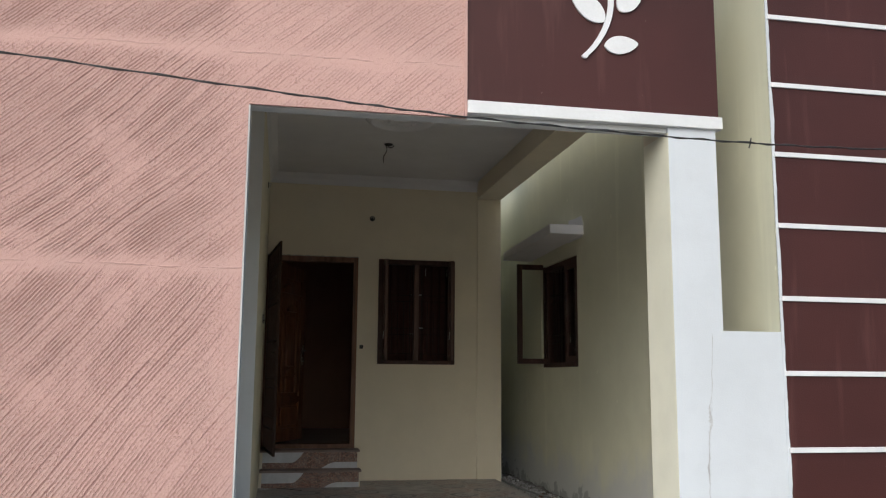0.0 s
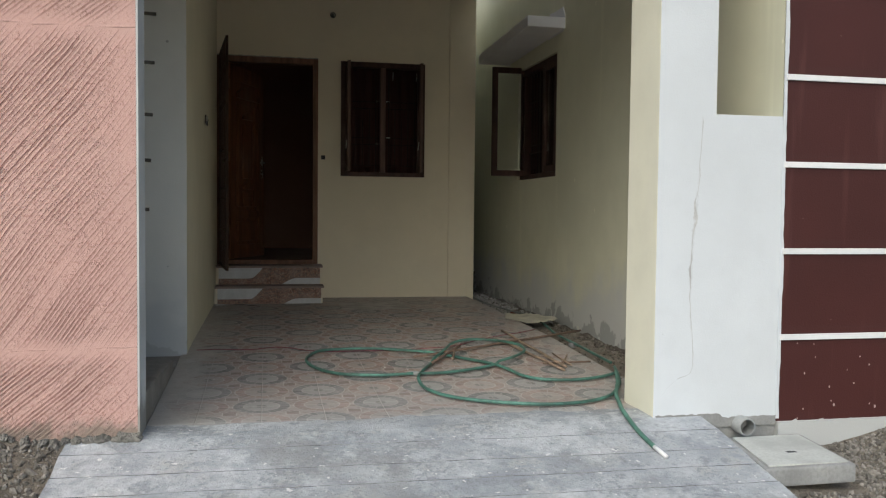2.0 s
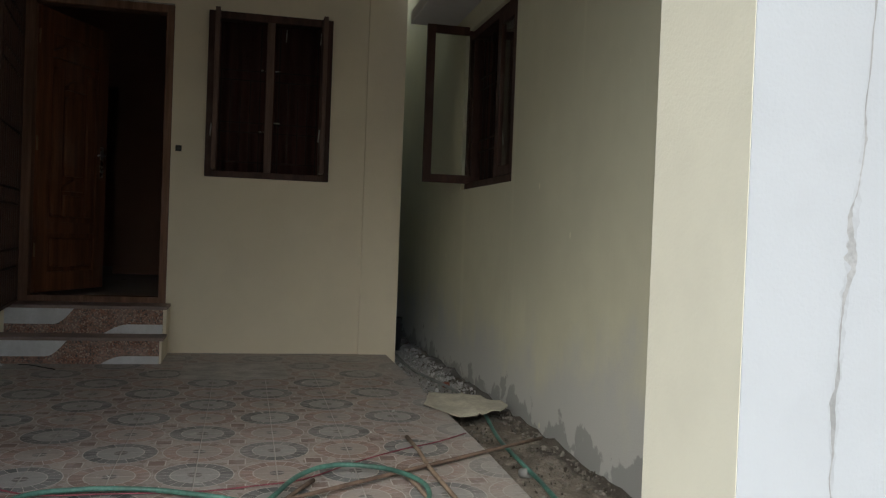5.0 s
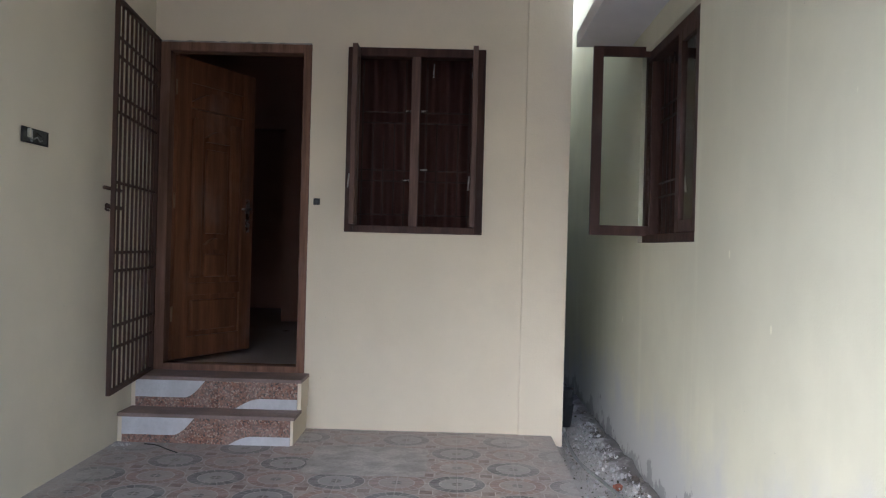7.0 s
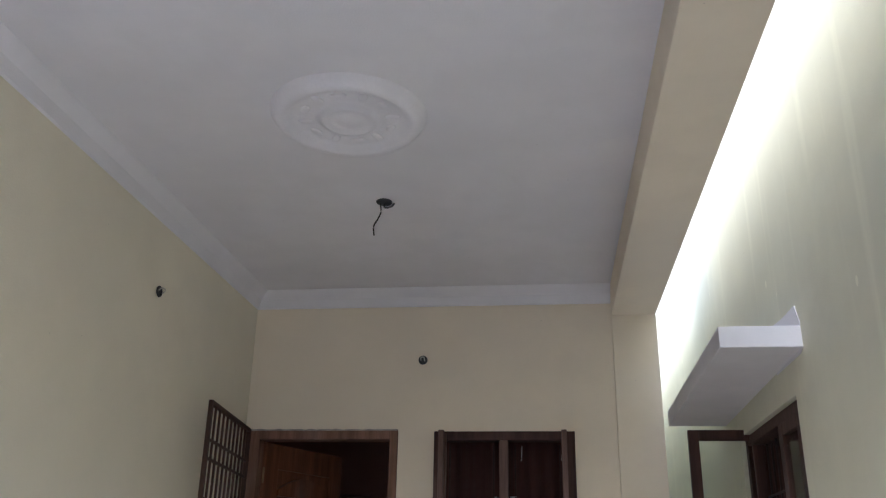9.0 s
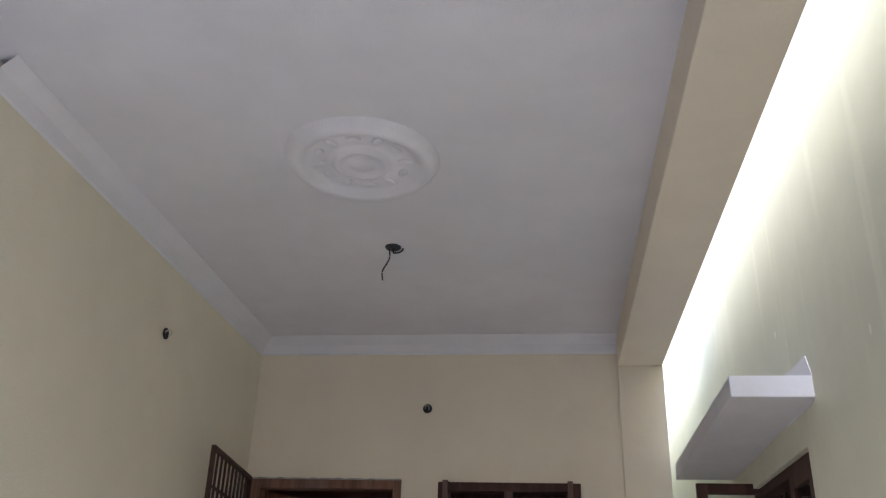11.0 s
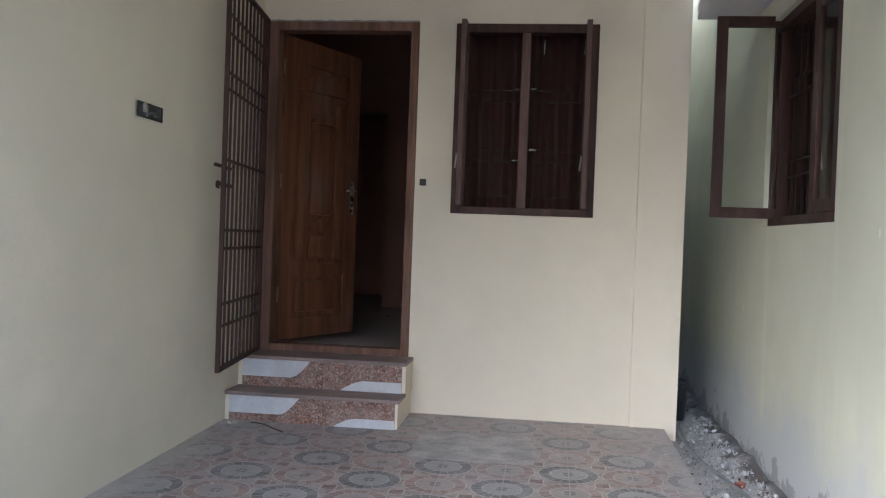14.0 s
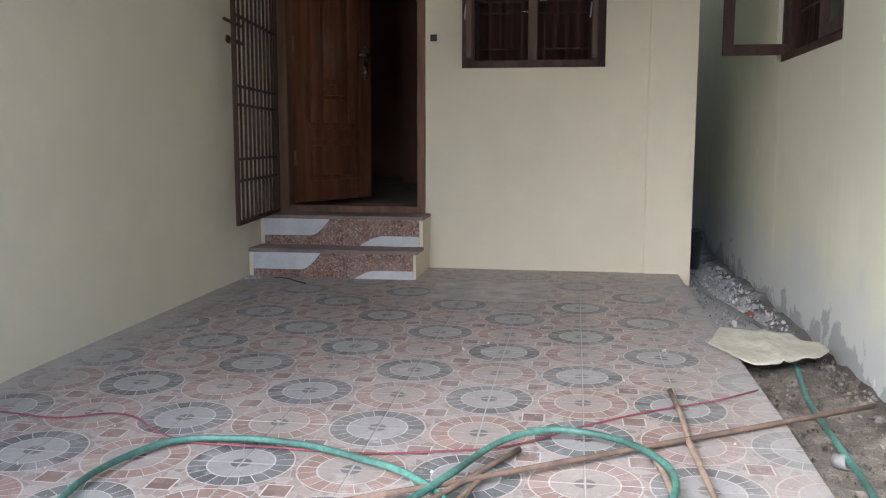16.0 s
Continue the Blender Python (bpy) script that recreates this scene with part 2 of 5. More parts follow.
    col = m.mix(rose, col, m.mix(split, (0.40, 0.38, 0.37), m.mix(odd, (0.075, 0.07, 0.07), (0.085, 0.08, 0.08))))
    # cement dust, thick by the threshold, thin smears further in
    smear = m.noise(1.7, 5, 0.65)
    film = m.noise(9.0, 4, 0.6)
    col = m.mix(m.ramp(smear, 0.42, 0.72, 0.04, 0.42), col, (0.40, 0.372, 0.362))
    col = m.mix(m.ramp(film, 0.5, 0.8, 0.0, 0.5), col, (0.43, 0.405, 0.395))
    # threshold dust, made paler to carry the street light falling there
    near = m.math("ADD", y, m.math("MULTIPLY", m.math("SUBTRACT", m.noise(4.0, 5, 0.7), 0.5), 0.8))
    col = m.mix(m.ramp(near, 4.55, 4.95, 0.9, 0.0), col, (0.44, 0.44, 0.44))
    col = m.mix(m.ramp(near, 5.0, 6.2, 0.26, 0.0), col, (0.46, 0.45, 0.44))
    side = m.math("ADD", x, m.math("MULTIPLY", m.math("SUBTRACT", m.noise(3.0, 5, 0.65), 0.5), 0.7))
    col = m.mix(m.ramp(side, -0.12, 0.25, 0.5, 0.0), col, (0.33, 0.31, 0.285))
    # tiles turn paler again towards the steps
    far = m.math("ADD", y, m.math("MULTIPLY", m.math("SUBTRACT", m.noise(2.5, 5, 0.65), 0.5), 1.2))
    col = m.mix(m.ramp(far, 8.2, 9.7, 0.06, 0.5), col, (0.47, 0.425, 0.40))
    col = m.mix(m.ramp(side, -0.12, 0.03, 0.75, 0.0), col, (0.44, 0.42, 0.395))
    edge = m.math("ADD", x, m.math("MULTIPLY", m.math("SUBTRACT", m.noise(4.0, 5, 0.7), 0.5), 0.7))
    col = m.mix(m.ramp(edge, 2.15, 2.50, 0.0, 0.6), col, (0.38, 0.36, 0.345))
    grit = m.noise(48.0, 4, 0.7)
    col = m.mix(m.ramp(grit, 0.52, 0.68, 0.0, 0.35), col, (0.17, 0.15, 0.14))
    col = m.mix(m.ramp(m.noise(30.0, 4, 0.75), 0.55, 0.72, 0.0, 0.5), col, (0.44, 0.43, 0.42))
    blot = m.voronoi(2.6, v=m.mapping((1, 1, 0)))
    white = m.noise(5.0, 6, 0.75)
    col = m.mix(m.ramp(white, 0.60, 0.70, 0.0, 0.6), col, (0.48, 0.475, 0.47))
    col = m.mix(m.ramp(blot, 0.025, 0.04, 0.7, 0.0), col, (0.58, 0.57, 0.56))
    specks = m.voronoi(17.0, v=m.mapping((1, 1, 0)))
    col = m.mix(m.ramp(specks, 0.045, 0.065, 0.55, 0.0), col, (0.55, 0.545, 0.54))
    m.bump(m.math("ADD", smear, m.math("MULTIPLY", film, 0.5)), 0.001)
    return m.done(col, m.ramp(smear, 0.3, 0.7, 0.38, 0.8))


def granite():
    m = Nodes("red_speckled_granite", 0.55)
    a = m.voronoi(110.0, "F1", "Color")
    k = m.xyz(a)
    col = m.mix(k[0], (0.10, 0.035, 0.02), (0.34, 0.15, 0.09))
    col = m.mix(m.ramp(k[1], 0.78, 0.86), col, (0.42, 0.31, 0.24))
    col = m.mix(m.ramp(k[2], 0.8, 0.88), col, (0.03, 0.022, 0.02))
    col = m.mix(m.ramp(m.noise(7.0, 5, 0.7), 0.35, 0.7, 0.12, 0.55), col, (0.36, 0.29, 0.26))
    m.bump(k[0], 0.001)
    return m.done(col)


def wood(name, c, grain=(18, 18, 1.2), rough=0.5, spec=0.5):
    m = Nodes(name, rough, spec=spec)
    v = m.mapping(grain)
    g, f = m.noise(1.0, 5, 0.6, v=v), m.noise(6.0, 3, 0.6, v=v)
    col = m.mix(m.ramp(g, 0.3, 0.7), shade(c, 0.6), shade(c, 1.25))
    col = m.mix(m.ramp(f, 0.45, 0.75, 0.0, 0.5), col, shade(c, 0.45))
    col = m.mix(m.ramp(m.noise(2.3, 4), 0.55, 0.8, 0.0, 0.22), col, (0.3, 0.26, 0.24))
    m.bump(m.math("ADD", g, f), 0.0012)
    return m.done(col)


def ramp_concrete():
    """Worn concrete: pale crust, dark pits, white paint drops."""
    m = Nodes("ramp_concrete", 0.9, spec=0.3)
    broad, mid, grain = m.noise(2.4, 6, 0.7), m.noise(9.0, 6, 0.75), m.noise(60, 3, 0.7)
    col = m.mix(m.ramp(broad, 0.35, 0.65), (0.29, 0.31, 0.342), (0.475, 0.495, 0.525))
    col = m.mix(m.ramp(mid, 0.54, 0.66, 0.0, 0.65), col, (0.21, 0.225, 0.245))
    col = m.mix(m.ramp(m.noise(4.0, 6, 0.75), 0.50, 0.62, 0.0, 0.7), col, (0.46, 0.46, 0.455))
    col = m.mix(m.ramp(m.noise(1.3, 5, 0.7), 0.50, 0.66, 0.0, 0.6), col, (0.25, 0.25, 0.25))
    col = m.mix(m.ramp(grain, 0.54, 0.68, 0.0, 0.45), col, (0.18, 0.185, 0.195))
    flake = m.math("MULTIPLY", m.ramp(m.noise(2.0, 6, 0.8), 0.52, 0.56), m.ramp(m.noise(30, 3, 0.7), 0.40, 0.55, 0.15, 0.65))
    col = m.mix(flake, col, (0.225, 0.24, 0.265))
    film = m.math("MULTIPLY", m.ramp(m.noise(1.6, 5, 0.75), 0.50, 0.60, 0.0, 0.7), m.ramp(m.noise(20, 3, 0.7), 0.35, 0.6, 0.3, 1.0))
    col = m.mix(film, col, (0.56, 0.58, 0.605))
    blot = m.voronoi(4.2, v=m.mapping((1, 0.8, 0)))
    col = m.mix(m.ramp(blot, 0.036, 0.048, 0.9, 0.0), col, (0.72, 0.72, 0.71))
    col = m.mix(m.ramp(m.noise(26, 2, 0.5), 0.69, 0.73, 0.0, 0.85), col, (0.70, 0.70, 0.70))
    chips = m.voronoi(15.0, v=m.mapping((1, 0.8, 0)))
    col = m.mix(m.ramp(chips, 0.030, 0.045, 0.6, 0.0), col, (0.60, 0.60, 0.6))
    m.bump(m.math("ADD", m.math("MULTIPLY", mid, 1.2), m.math("MULTIPLY", grain, 0.6)), 0.009)
    return m.done(col)


def soil(name, a, b, pale=False):
    m = Nodes(name, 0.95, spec=0.2)
    broad, mid, grain = m.noise(1.1, 5), m.noise(14, 5, 0.7), m.noise(120, 3, 0.7)
    col = m.mix(m.ramp(broad, 0.3, 0.7), a, b)
    col = m.mix(m.ramp(mid, 0.45, 0.7, 0.0, 0.7), col, shade(b, 1.5))
    col = m.mix(m.ramp(grain, 0.45, 0.7, 0.0, 0.6), col, shade(a, 0.5))
    if pale:
        reach = m.math("ADD", m.xyz()[1], m.math("MULTIPLY", m.math("SUBTRACT", m.noise(3.0, 5, 0.7), 0.5), 2.4))
        col = m.mix(m.ramp(reach, 7.6, 8.6, 0.0, 0.8), col, (0.47, 0.46, 0.45))
        # soil gets darker in patches close to the alley wall
        wall_side = m.math("ADD", m.xyz()[0], m.math("MULTIPLY", m.math("SUBTRACT", m.noise(4.0, 4, 0.7), 0.5), 0.35))
        col = m.mix(m.ramp(wall_side, 2.80, 2.90, 0.0, 0.8), col, (0.07, 0.062, 0.055))
    m.bump(m.math("ADD", mid, m.math("MULTIPLY", grain, 0.5)), 0.012)
    return m.done(col)


def stones_mat(name, a, b):
    m = Nodes(name, 0.9, spec=0.3)
    rnd = m.t.nodes.new("ShaderNodeNewGeometry").outputs["Random Per Island"]
    col = m.mix(rnd, a, b)
    col = m.mix(m.ramp(m.noise(70, 3), 0.4, 0.7, 0.0, 0.5), col, shade(a, 0.6))
    m.bump(m.noise(90, 3), 0.003)
    return m.done(col)


def brown_paint():
    m = Nodes("maroon_wall_paint", 0.6, spec=0.35)
    c = (0.055, 0.0155, 0.014)
    col = m.mix(m.ramp(m.noise(1.0, 4), 0.3, 0.7), shade(c, 0.85), shade(c, 1.12))
    col = m.mix(m.ramp(m.noise(1.2, 4, v=m.mapping((8, 8, 0.8))), 0.55, 0.75, 0.0, 0.35), col, (0.13, 0.055, 0.05))
    z = m.xyz()[2]
    dots = m.voronoi(20.0, v=m.mapping((1, 1, 0.7)))
    low = m.ramp(z, 0.0, 0.6, 0.12, 0.014)
    col = m.mix(m.math("LESS_THAN", dots, low), col, (0.42, 0.34, 0.33))
    m.bump(m.noise(110, 3), 0.0015)
    return m.done(col)


CREAM, GREYCREAM = (0.766, 0.688, 0.545), (0.67, 0.66, 0.52)
M_CREAM = plaster("cream_wall_paint", CREAM)
M_SIDE = plaster("greenish_cream_wall_paint", (0.75, 0.70, 0.56))
M_ALLEY = plaster("pale_green_cream_wall_paint", GREYCREAM, damp=0.85, streak=0.3)
M_WHITE = plaster("white_primer_paint", (0.63, 0.658, 0.70))
M_DIRTYWHITE = plaster("whitewashed_plaster", (0.73, 0.725, 0.69), damp=0.4, speck=0.045)
M_CEIL = plaster("ceiling_white_paint", (0.74, 0.73, 0.75))
def jamb_paint():
    """Grey-white render, muddy at its foot."""
    m = Nodes("grey_cement_render", 0.85, spec=0.3)
    broad, grain = m.noise(2.0, 4), m.noise(70, 3, 0.6)
    col = m.mix(m.ramp(broad, 0.3, 0.7), (0.52, 0.53, 0.535), (0.64, 0.65, 0.65))
    foot = m.math("ADD", m.xyz()[2], m.math("MULTIPLY", m.math("SUBTRACT", m.noise(7.0, 5, 0.7), 0.5), 0.35))
    col = m.mix(m.ramp(foot, 0.10, 0.22, 0.8, 0.0), col, (0.26, 0.245, 0.22))
    m.bump(grain, 0.002)
    return m.done(col)


M_JAMB = jamb_paint()
M_CEMENT = plain("bare_cement", (0.33, 0.33, 0.33), 0.9, 0.25, 4.0, 60, 0.004)
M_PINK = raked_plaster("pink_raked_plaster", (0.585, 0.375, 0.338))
M_PINK_EDGE = plain("pink_paint_edge", (0.57, 0.365, 0.33), 0.8, 0.1)
M_BROWN = brown_paint()
M_STRIPE = plain("white_band_paint", (0.77, 0.77, 0.79), 0.6, 0.06, 3.0, 50)
M_TILE = floor_tile_glaze()
M_GROUT = plain("white_cement_grout", (0.43, 0.41, 0.385), 0.9, 0.15, 3.0, 80)
M_GRANITE = granite()
M_TREAD = plain("dusty_brown_granite", (0.27, 0.20, 0.18), 0.6, 0.3, 5.0, 80)
M_INLAY = plain("white_marble_inlay", (0.62, 0.62, 0.64), 0.4, 0.12, 8.0, 60)
M_DOOR = wood("varnished_teak", (0.165, 0.070, 0.036), rough=0.4, spec=0.35)
M_FRAME = wood("dusty_brown_wood_frame", (0.180, 0.098, 0.066), rough=0.65, spec=0.3)
M_SASH = wood("dark_brown_painted_sash", (0.060, 0.029, 0.023), rough=0.55, spec=0.25)
M_SASH_PALE = wood("dusty_sash_edge", (0.130, 0.080, 0.066), rough=0.65, spec=0.3)
M_IRON = plain("brown_iron_paint", (0.058, 0.030, 0.021), 0.6, 0.3, 9.0, 120, 0.0008, spec=0.25)
M_GRILLE = plain("dark_grille_paint", (0.040, 0.023, 0.019), 0.7, 0.4, 9.0, 120, 0.0008, spec=0.3)
M_RUST = plain("dark_primed_steel", (0.04, 0.043, 0.047), 0.6, 0.3, 12.0, 120, 0.001)
M_CHROME = plain("brushed_steel", (0.6, 0.58, 0.55), 0.3, 0.1, 20, 150, 0.0002, metal=1.0)
M_BRASS = plain("dull_brass", (0.30, 0.21, 0.13), 0.5, 0.2, 20, 150, 0.0003, metal=0.8)
M_PVC = plain("grey_plastic_pipe", (0.31, 0.32, 0.325), 0.45, 0.12, 12, 90)
M_BLACK = plain("black_plastic_box", (0.02, 0.02, 0.02), 0.5, 0.3, 20, 100)
M_WIRE = plain("black_cable", (0.03, 0.03, 0.032), 0.5, 0.2, 30, 100)
M_PALEWIRE = plain("pale_wire", (0.5, 0.48, 0.42), 0.5, 0.2, 30, 100)
M_HOSE = plain("green_plastic_hose", (0.085, 0.205, 0.17), 0.5, 0.5, 5, 60, 0.0006)
M_HOSE_DULL = plain("dusty_green_hose", (0.12, 0.26, 0.21), 0.6, 0.35, 6, 60, 0.0006)
M_HOSE_GREY = plain("dusty_grey_hose", (0.22, 0.23, 0.22), 0.7, 0.3, 6, 60, 0.0006)
M_ROPE = plain("pink_red_cord", (0.27, 0.075, 0.10), 0.8, 0.3, 20, 200, 0.001)
M_STICK = wood("dry_bamboo", (0.29, 0.215, 0.16), (10, 10, 10), rough=0.7)
M_RUSTBAR = plain("rusty_iron_bar", (0.195, 0.135, 0.105), 0.85, 0.35, 15, 120, 0.001)
M_SHEET = plain("yellowed_cement_sack", (0.54, 0.51, 0.415), 0.85, 0.25, 5, 50, 0.004)
M_RAMP = ramp_concrete()
# darker cement tone that puts the ramp grooves' shade into colour
M_GROOVE = plain("groove_shade_tone", (0.25, 0.255, 0.265), 0.95, 0.6, 6, 40, 0.003)
M_SOIL = soil("grey_brown_soil", (0.11, 0.095, 0.078), (0.20, 0.175, 0.145))
M_ALLEYSOIL = soil("dry_rubble_soil", (0.13, 0.105, 0.085), (0.24, 0.215, 0.185), pale=True)
M_STONE = stones_mat("grey_gravel", (0.10, 0.09, 0.08), (0.33, 0.305, 0.275))
M_RUBBLE = stones_mat("pale_plaster_rubble", (0.065, 0.053, 0.042), (0.27, 0.25, 0.225))
M_MORTAR = plain("dirty_mortar", (0.20, 0.19, 0.175), 0.95, 0.35, 14, 70, 0.006)
M_BRICK = plain("broken_red_brick", (0.30, 0.11, 0.07), 0.9, 0.3, 12, 90, 0.004)
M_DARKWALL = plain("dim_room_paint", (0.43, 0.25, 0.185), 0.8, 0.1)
M_ROOMFLOOR = plain("room_floor_tile", (0.42, 0.36, 0.32), 0.35, 0.1)
M_CURTAIN = plain("maroon_cloth", (0.075, 0.030, 0.025), 0.9, 0.15, 3, 200, 0.002, stretch=(12, 12, 0.6))
M_MEDAL = plain("white_plaster_of_paris", (0.75, 0.74, 0.765), 0.7, 0.05, 6, 80)
M_CRUST = plain("dusty_cement_crust", (0.36, 0.34, 0.32), 0.9, 0.3, 15, 90, 0.003)
M_POLE = wood("dusty_bamboo_pole", (0.13, 0.115, 0.095), (14, 14, 3), rough=0.8)
M_ROPEBROWN = plain("brown_coir_rope", (0.13, 0.075, 0.06), 0.95, 0.3, 20, 150, 0.003)
M_CRACK = plain("grey_damp_crack", (0.50, 0.505, 0.515), 0.95, 0.25, 12, 90, 0.002)
M_POT = plain("dark_plastic_pot", (0.04, 0.045, 0.05), 0.5, 0.3, 8, 80)

glass = Nodes("window_glass", 0.05)
glass.b.inputs["Transmission Weight"].default_value = 1.0
glass.b.inputs["IOR"].default_value = 1.15
M_GLASS = glass.done((0.93, 0.95, 0.94))

# ---- mesh helpers ----


def box(bm, x0, x1, y0, y1, z0, z1):
    vs = [bm.verts.new((x, y, z)) for x in (x0, x1) for y in (y0, y1) for z in (z0, z1)]
    for f in ((0, 1, 3, 2), (4, 6, 7, 5), (0, 4, 5, 1), (2, 3, 7, 6), (0, 2, 6, 4), (1, 5, 7, 3)):
        bm.faces.new([vs[i] for i in f])
    return vs


def boxes(*sizes, bevel=0.0):
    bm = bmesh.new()
    for s in sizes:
        box(bm, *s)
    if bevel:
        bmesh.ops.bevel(bm, geom=bm.edges[:], offset=bevel, segments=2, profile=0.6, affect="EDGES")
    return bm


def tube(points, r, sides=8, closed=False):
    """A round bar along a line of points."""
    bm = bmesh.new()
    pts = [Vector(p) for p in points]
    rings = []
    for i, p in enumerate(pts):
        a, b = (pts[i - 1] if i or closed else p), (pts[(i + 1) % len(pts)] if i + 1 < len(pts) or closed else p)
        d = (b - a).normalized()
        side = d.cross(Vector((0, 0, 1)))
        side = side.normalized() if side.length > 1e-3 else Vector((1, 0, 0))
        up = side.cross(d)
        rings.append([bm.verts.new(p + r * (math.cos(k) * side + math.sin(k) * up)) for k in [2 * math.pi * j / sides for j in range(sides)]])
    n = len(rings)
    for i in range(n if closed else n - 1):
        for j in range(sides):
            bm.faces.new((rings[i][j], rings[i][(j + 1) % sides], rings[(i + 1) % n][(j + 1) % sides], rings[(i + 1) % n][j]))
    if not closed:
        bm.faces.new(rings[0][::-1]), bm.faces.new(rings[-1])
    for f in bm.faces:
        f.smooth = True
    return bm


def smooth_line(points, steps=8, closed=False):
    """A Catmull-Rom line through a few points."""
    pts, out = [Vector(p) for p in points], []
    n = len(pts)
    for i in range(n if closed else n - 1):
        a, b, c, d = (pts[(i + k) % n] if closed else pts[min(max(i + k, 0), n - 1)] for k in (-1, 0, 1, 2))
        for s in range(steps):
            t = s / steps
            out.append(0.5 * (2 * b + (c - a) * t + (2 * a - 5 * b + 4 * c - d) * t * t + (3 * b - a - 3 * c + d) * t ** 3))
    if not closed:
        out.append(pts[-1])
    return out


def lathe(profile, sides=48):
    """A turned body about z from (radius, height) pairs."""
    bm = bmesh.new()
    rings = [[bm.verts.new((r * math.cos(2 * math.pi * j / sides), r * math.sin(2 * math.pi * j / sides), h)) for j in range(sides)] for r, h in profile]
    for a, b in zip(rings, rings[1:]):
        for j in range(sides):
            bm.faces.new((a[j], a[(j + 1) % sides], b[(j + 1) % sides], b[j]))
    for f in bm.faces:
        f.smooth = True
    return bm


def slab_outline(points, depth):
    """A flat plate from an outline in x and z, facing -y, of the given depth."""
    bm = bmesh.new()
    f = bm.faces.new([bm.verts.new((x, 0, z)) for x, z in points])
    out = bmesh.ops.extrude_face_region(bm, geom=[f])
    bmesh.ops.translate(bm, vec=(0, -depth, 0), verts=[v for v in out["geom"] if isinstance(v, bmesh.types.BMVert)])
    return bm


def part(name, bm, material, parent=None, label="", m=None):
    bmesh.ops.recalc_face_normals(bm, faces=bm.faces[:])
    me = bpy.data.meshes.new(name)
    bm.to_mesh(me)
    bm.free()
    me.materials.append(material)
    ob = new(name, me)
    if m is not None:
        ob.matrix_basis = m
    ob.parent = parent
    return tagged(ob, label) if label else ob


def thing(name, m, label, category, group="", kind=""):
    ob = new(name)
    ob.empty_display_size = 0.1
    ob.matrix_basis = m
    return tagged(ob, label, category, group, kind)


def structure(name, bm, material, label, category):
    return tagged(part(name, bm, material), label, category, kind="structure")


def floor_z(y):
    """The tiled floor falls gently towards the street."""
    pts = ((4.6, 0.0), (5.1375, 0.004), (6.9885, 0.073), (9.7, 0.10))
    for (a, za), (b, zb) in zip(pts, pts[1:]):
        if y <= b:
            return za + (zb - za) * max(0.0, (y - a) / (b - a))
    return 0.10


def pierced(us, zs, holes, a, b, along="x"):
    """A wall slab from a to b in depth, cut into cells at us and zs; cells listed in holes stay open."""
    bm = bmesh.new()
    at = (lambda u, z: (u, a, z)) if along == "x" else (lambda u, z: (a, u, z))
    vs = {(i, k): bm.verts.new(at(u, z)) for i, u in enumerate(us) for k, z in enumerate(zs)}
    fs = [bm.faces.new((vs[i, k], vs[i + 1, k], vs[i + 1, k + 1], vs[i, k + 1])) for i in range(len(us) - 1) for k in range(len(zs) - 1) if (i, k) not in holes]
    out = bmesh.ops.extrude_face_region(bm, geom=fs)
    bmesh.ops.translate(bm, vec=(0, b - a, 0) if along == "x" else (b - a, 0, 0), verts=[v for v in out["geom"] if isinstance(v, bmesh.types.BMVert)])
    return bm


# ---- the large structure ----
FRONT, BACK, LEFT, RIGHT, CEIL = 4.60, 9.70, -0.135, 2.93, 3.53
TOP = 4.5

# back wall of the porch, with door and window openings
structure("wall_porch_back", pierced((-1.2, -0.135, 0.885, 1.12, 2.01, 2.56), (-0.2, 0.44, 1.38, 2.575, 2.59, CEIL), {(1, 1), (1, 2), (1, 3), (3, 2)}, BACK, 9.9), M_CREAM,
          "cream painted plaster wall around the front door", "wall")
structure("pilaster", boxes((2.275, 2.562, 9.682, 9.72, -0.1, 3.33), bevel=0.006), M_CREAM, "cream plastered pilaster at the end of the wall", "pilaster")
WALL_END = 6.53
side = boxes((-0.36, LEFT, WALL_END, 9.7, -0.2, CEIL), (-1.2, -0.36, WALL_END, 6.73, -0.2, CEIL))
for v in side.verts:
    if v.co.x > -0.2 and v.co.y < 7.0:
        v.co.x -= 0.020
structure("wall_porch_side", side, M_SIDE,
          "plain cream painted porch side wall", "wall")
structure("wall_end_whitewash", boxes((-1.0, LEFT - 0.018, WALL_END - 0.012, WALL_END, 0.045, CEIL)), M_DIRTYWHITE, "stained whitewashed wall end beside the porch", "wall")
structure("wall_bay_end", boxes((-1.2, -1.0, 4.8, WALL_END, -0.2, CEIL)), M_DIRTYWHITE, "whitewashed plaster wall of the side bay", "wall")
M_PLINTH = plain("dusty_cement", (0.29, 0.265, 0.24), 0.9, 0.25, 4.0, 60, 0.004)
plinth = boxes((-1.0, -0.192, 4.81, 6.04, -0.2, 0.165), bevel=0.012)
for v in plinth.verts:
    if v.co.z > 0.1:
        v.co.z -= 0.055 * (v.co.y - 4.8) / 1.24
structure("side_bay_plinth", plinth, M_PLINTH, "raised bare cement plinth along the porch", "plinth")
structure("side_bay_floor", boxes((-1.0, -0.192, 6.04, WALL_END - 0.012, -0.2, 0.046)), M_PLINTH, "bare dusty cement floor of the side bay", "floor")
structure("ceiling", boxes((-1.2, 2.56, 4.62, 9.9, CEIL, 3.70)), M_CEIL, "white painted porch ceiling", "ceiling")
structure("ceiling_beam", boxes((2.275, 2.56, 4.72, 9.70, 3.33, 3.535), bevel=0.006), M_CREAM, "cream plastered edge beam under the ceiling", "beam")
cove = bmesh.new()
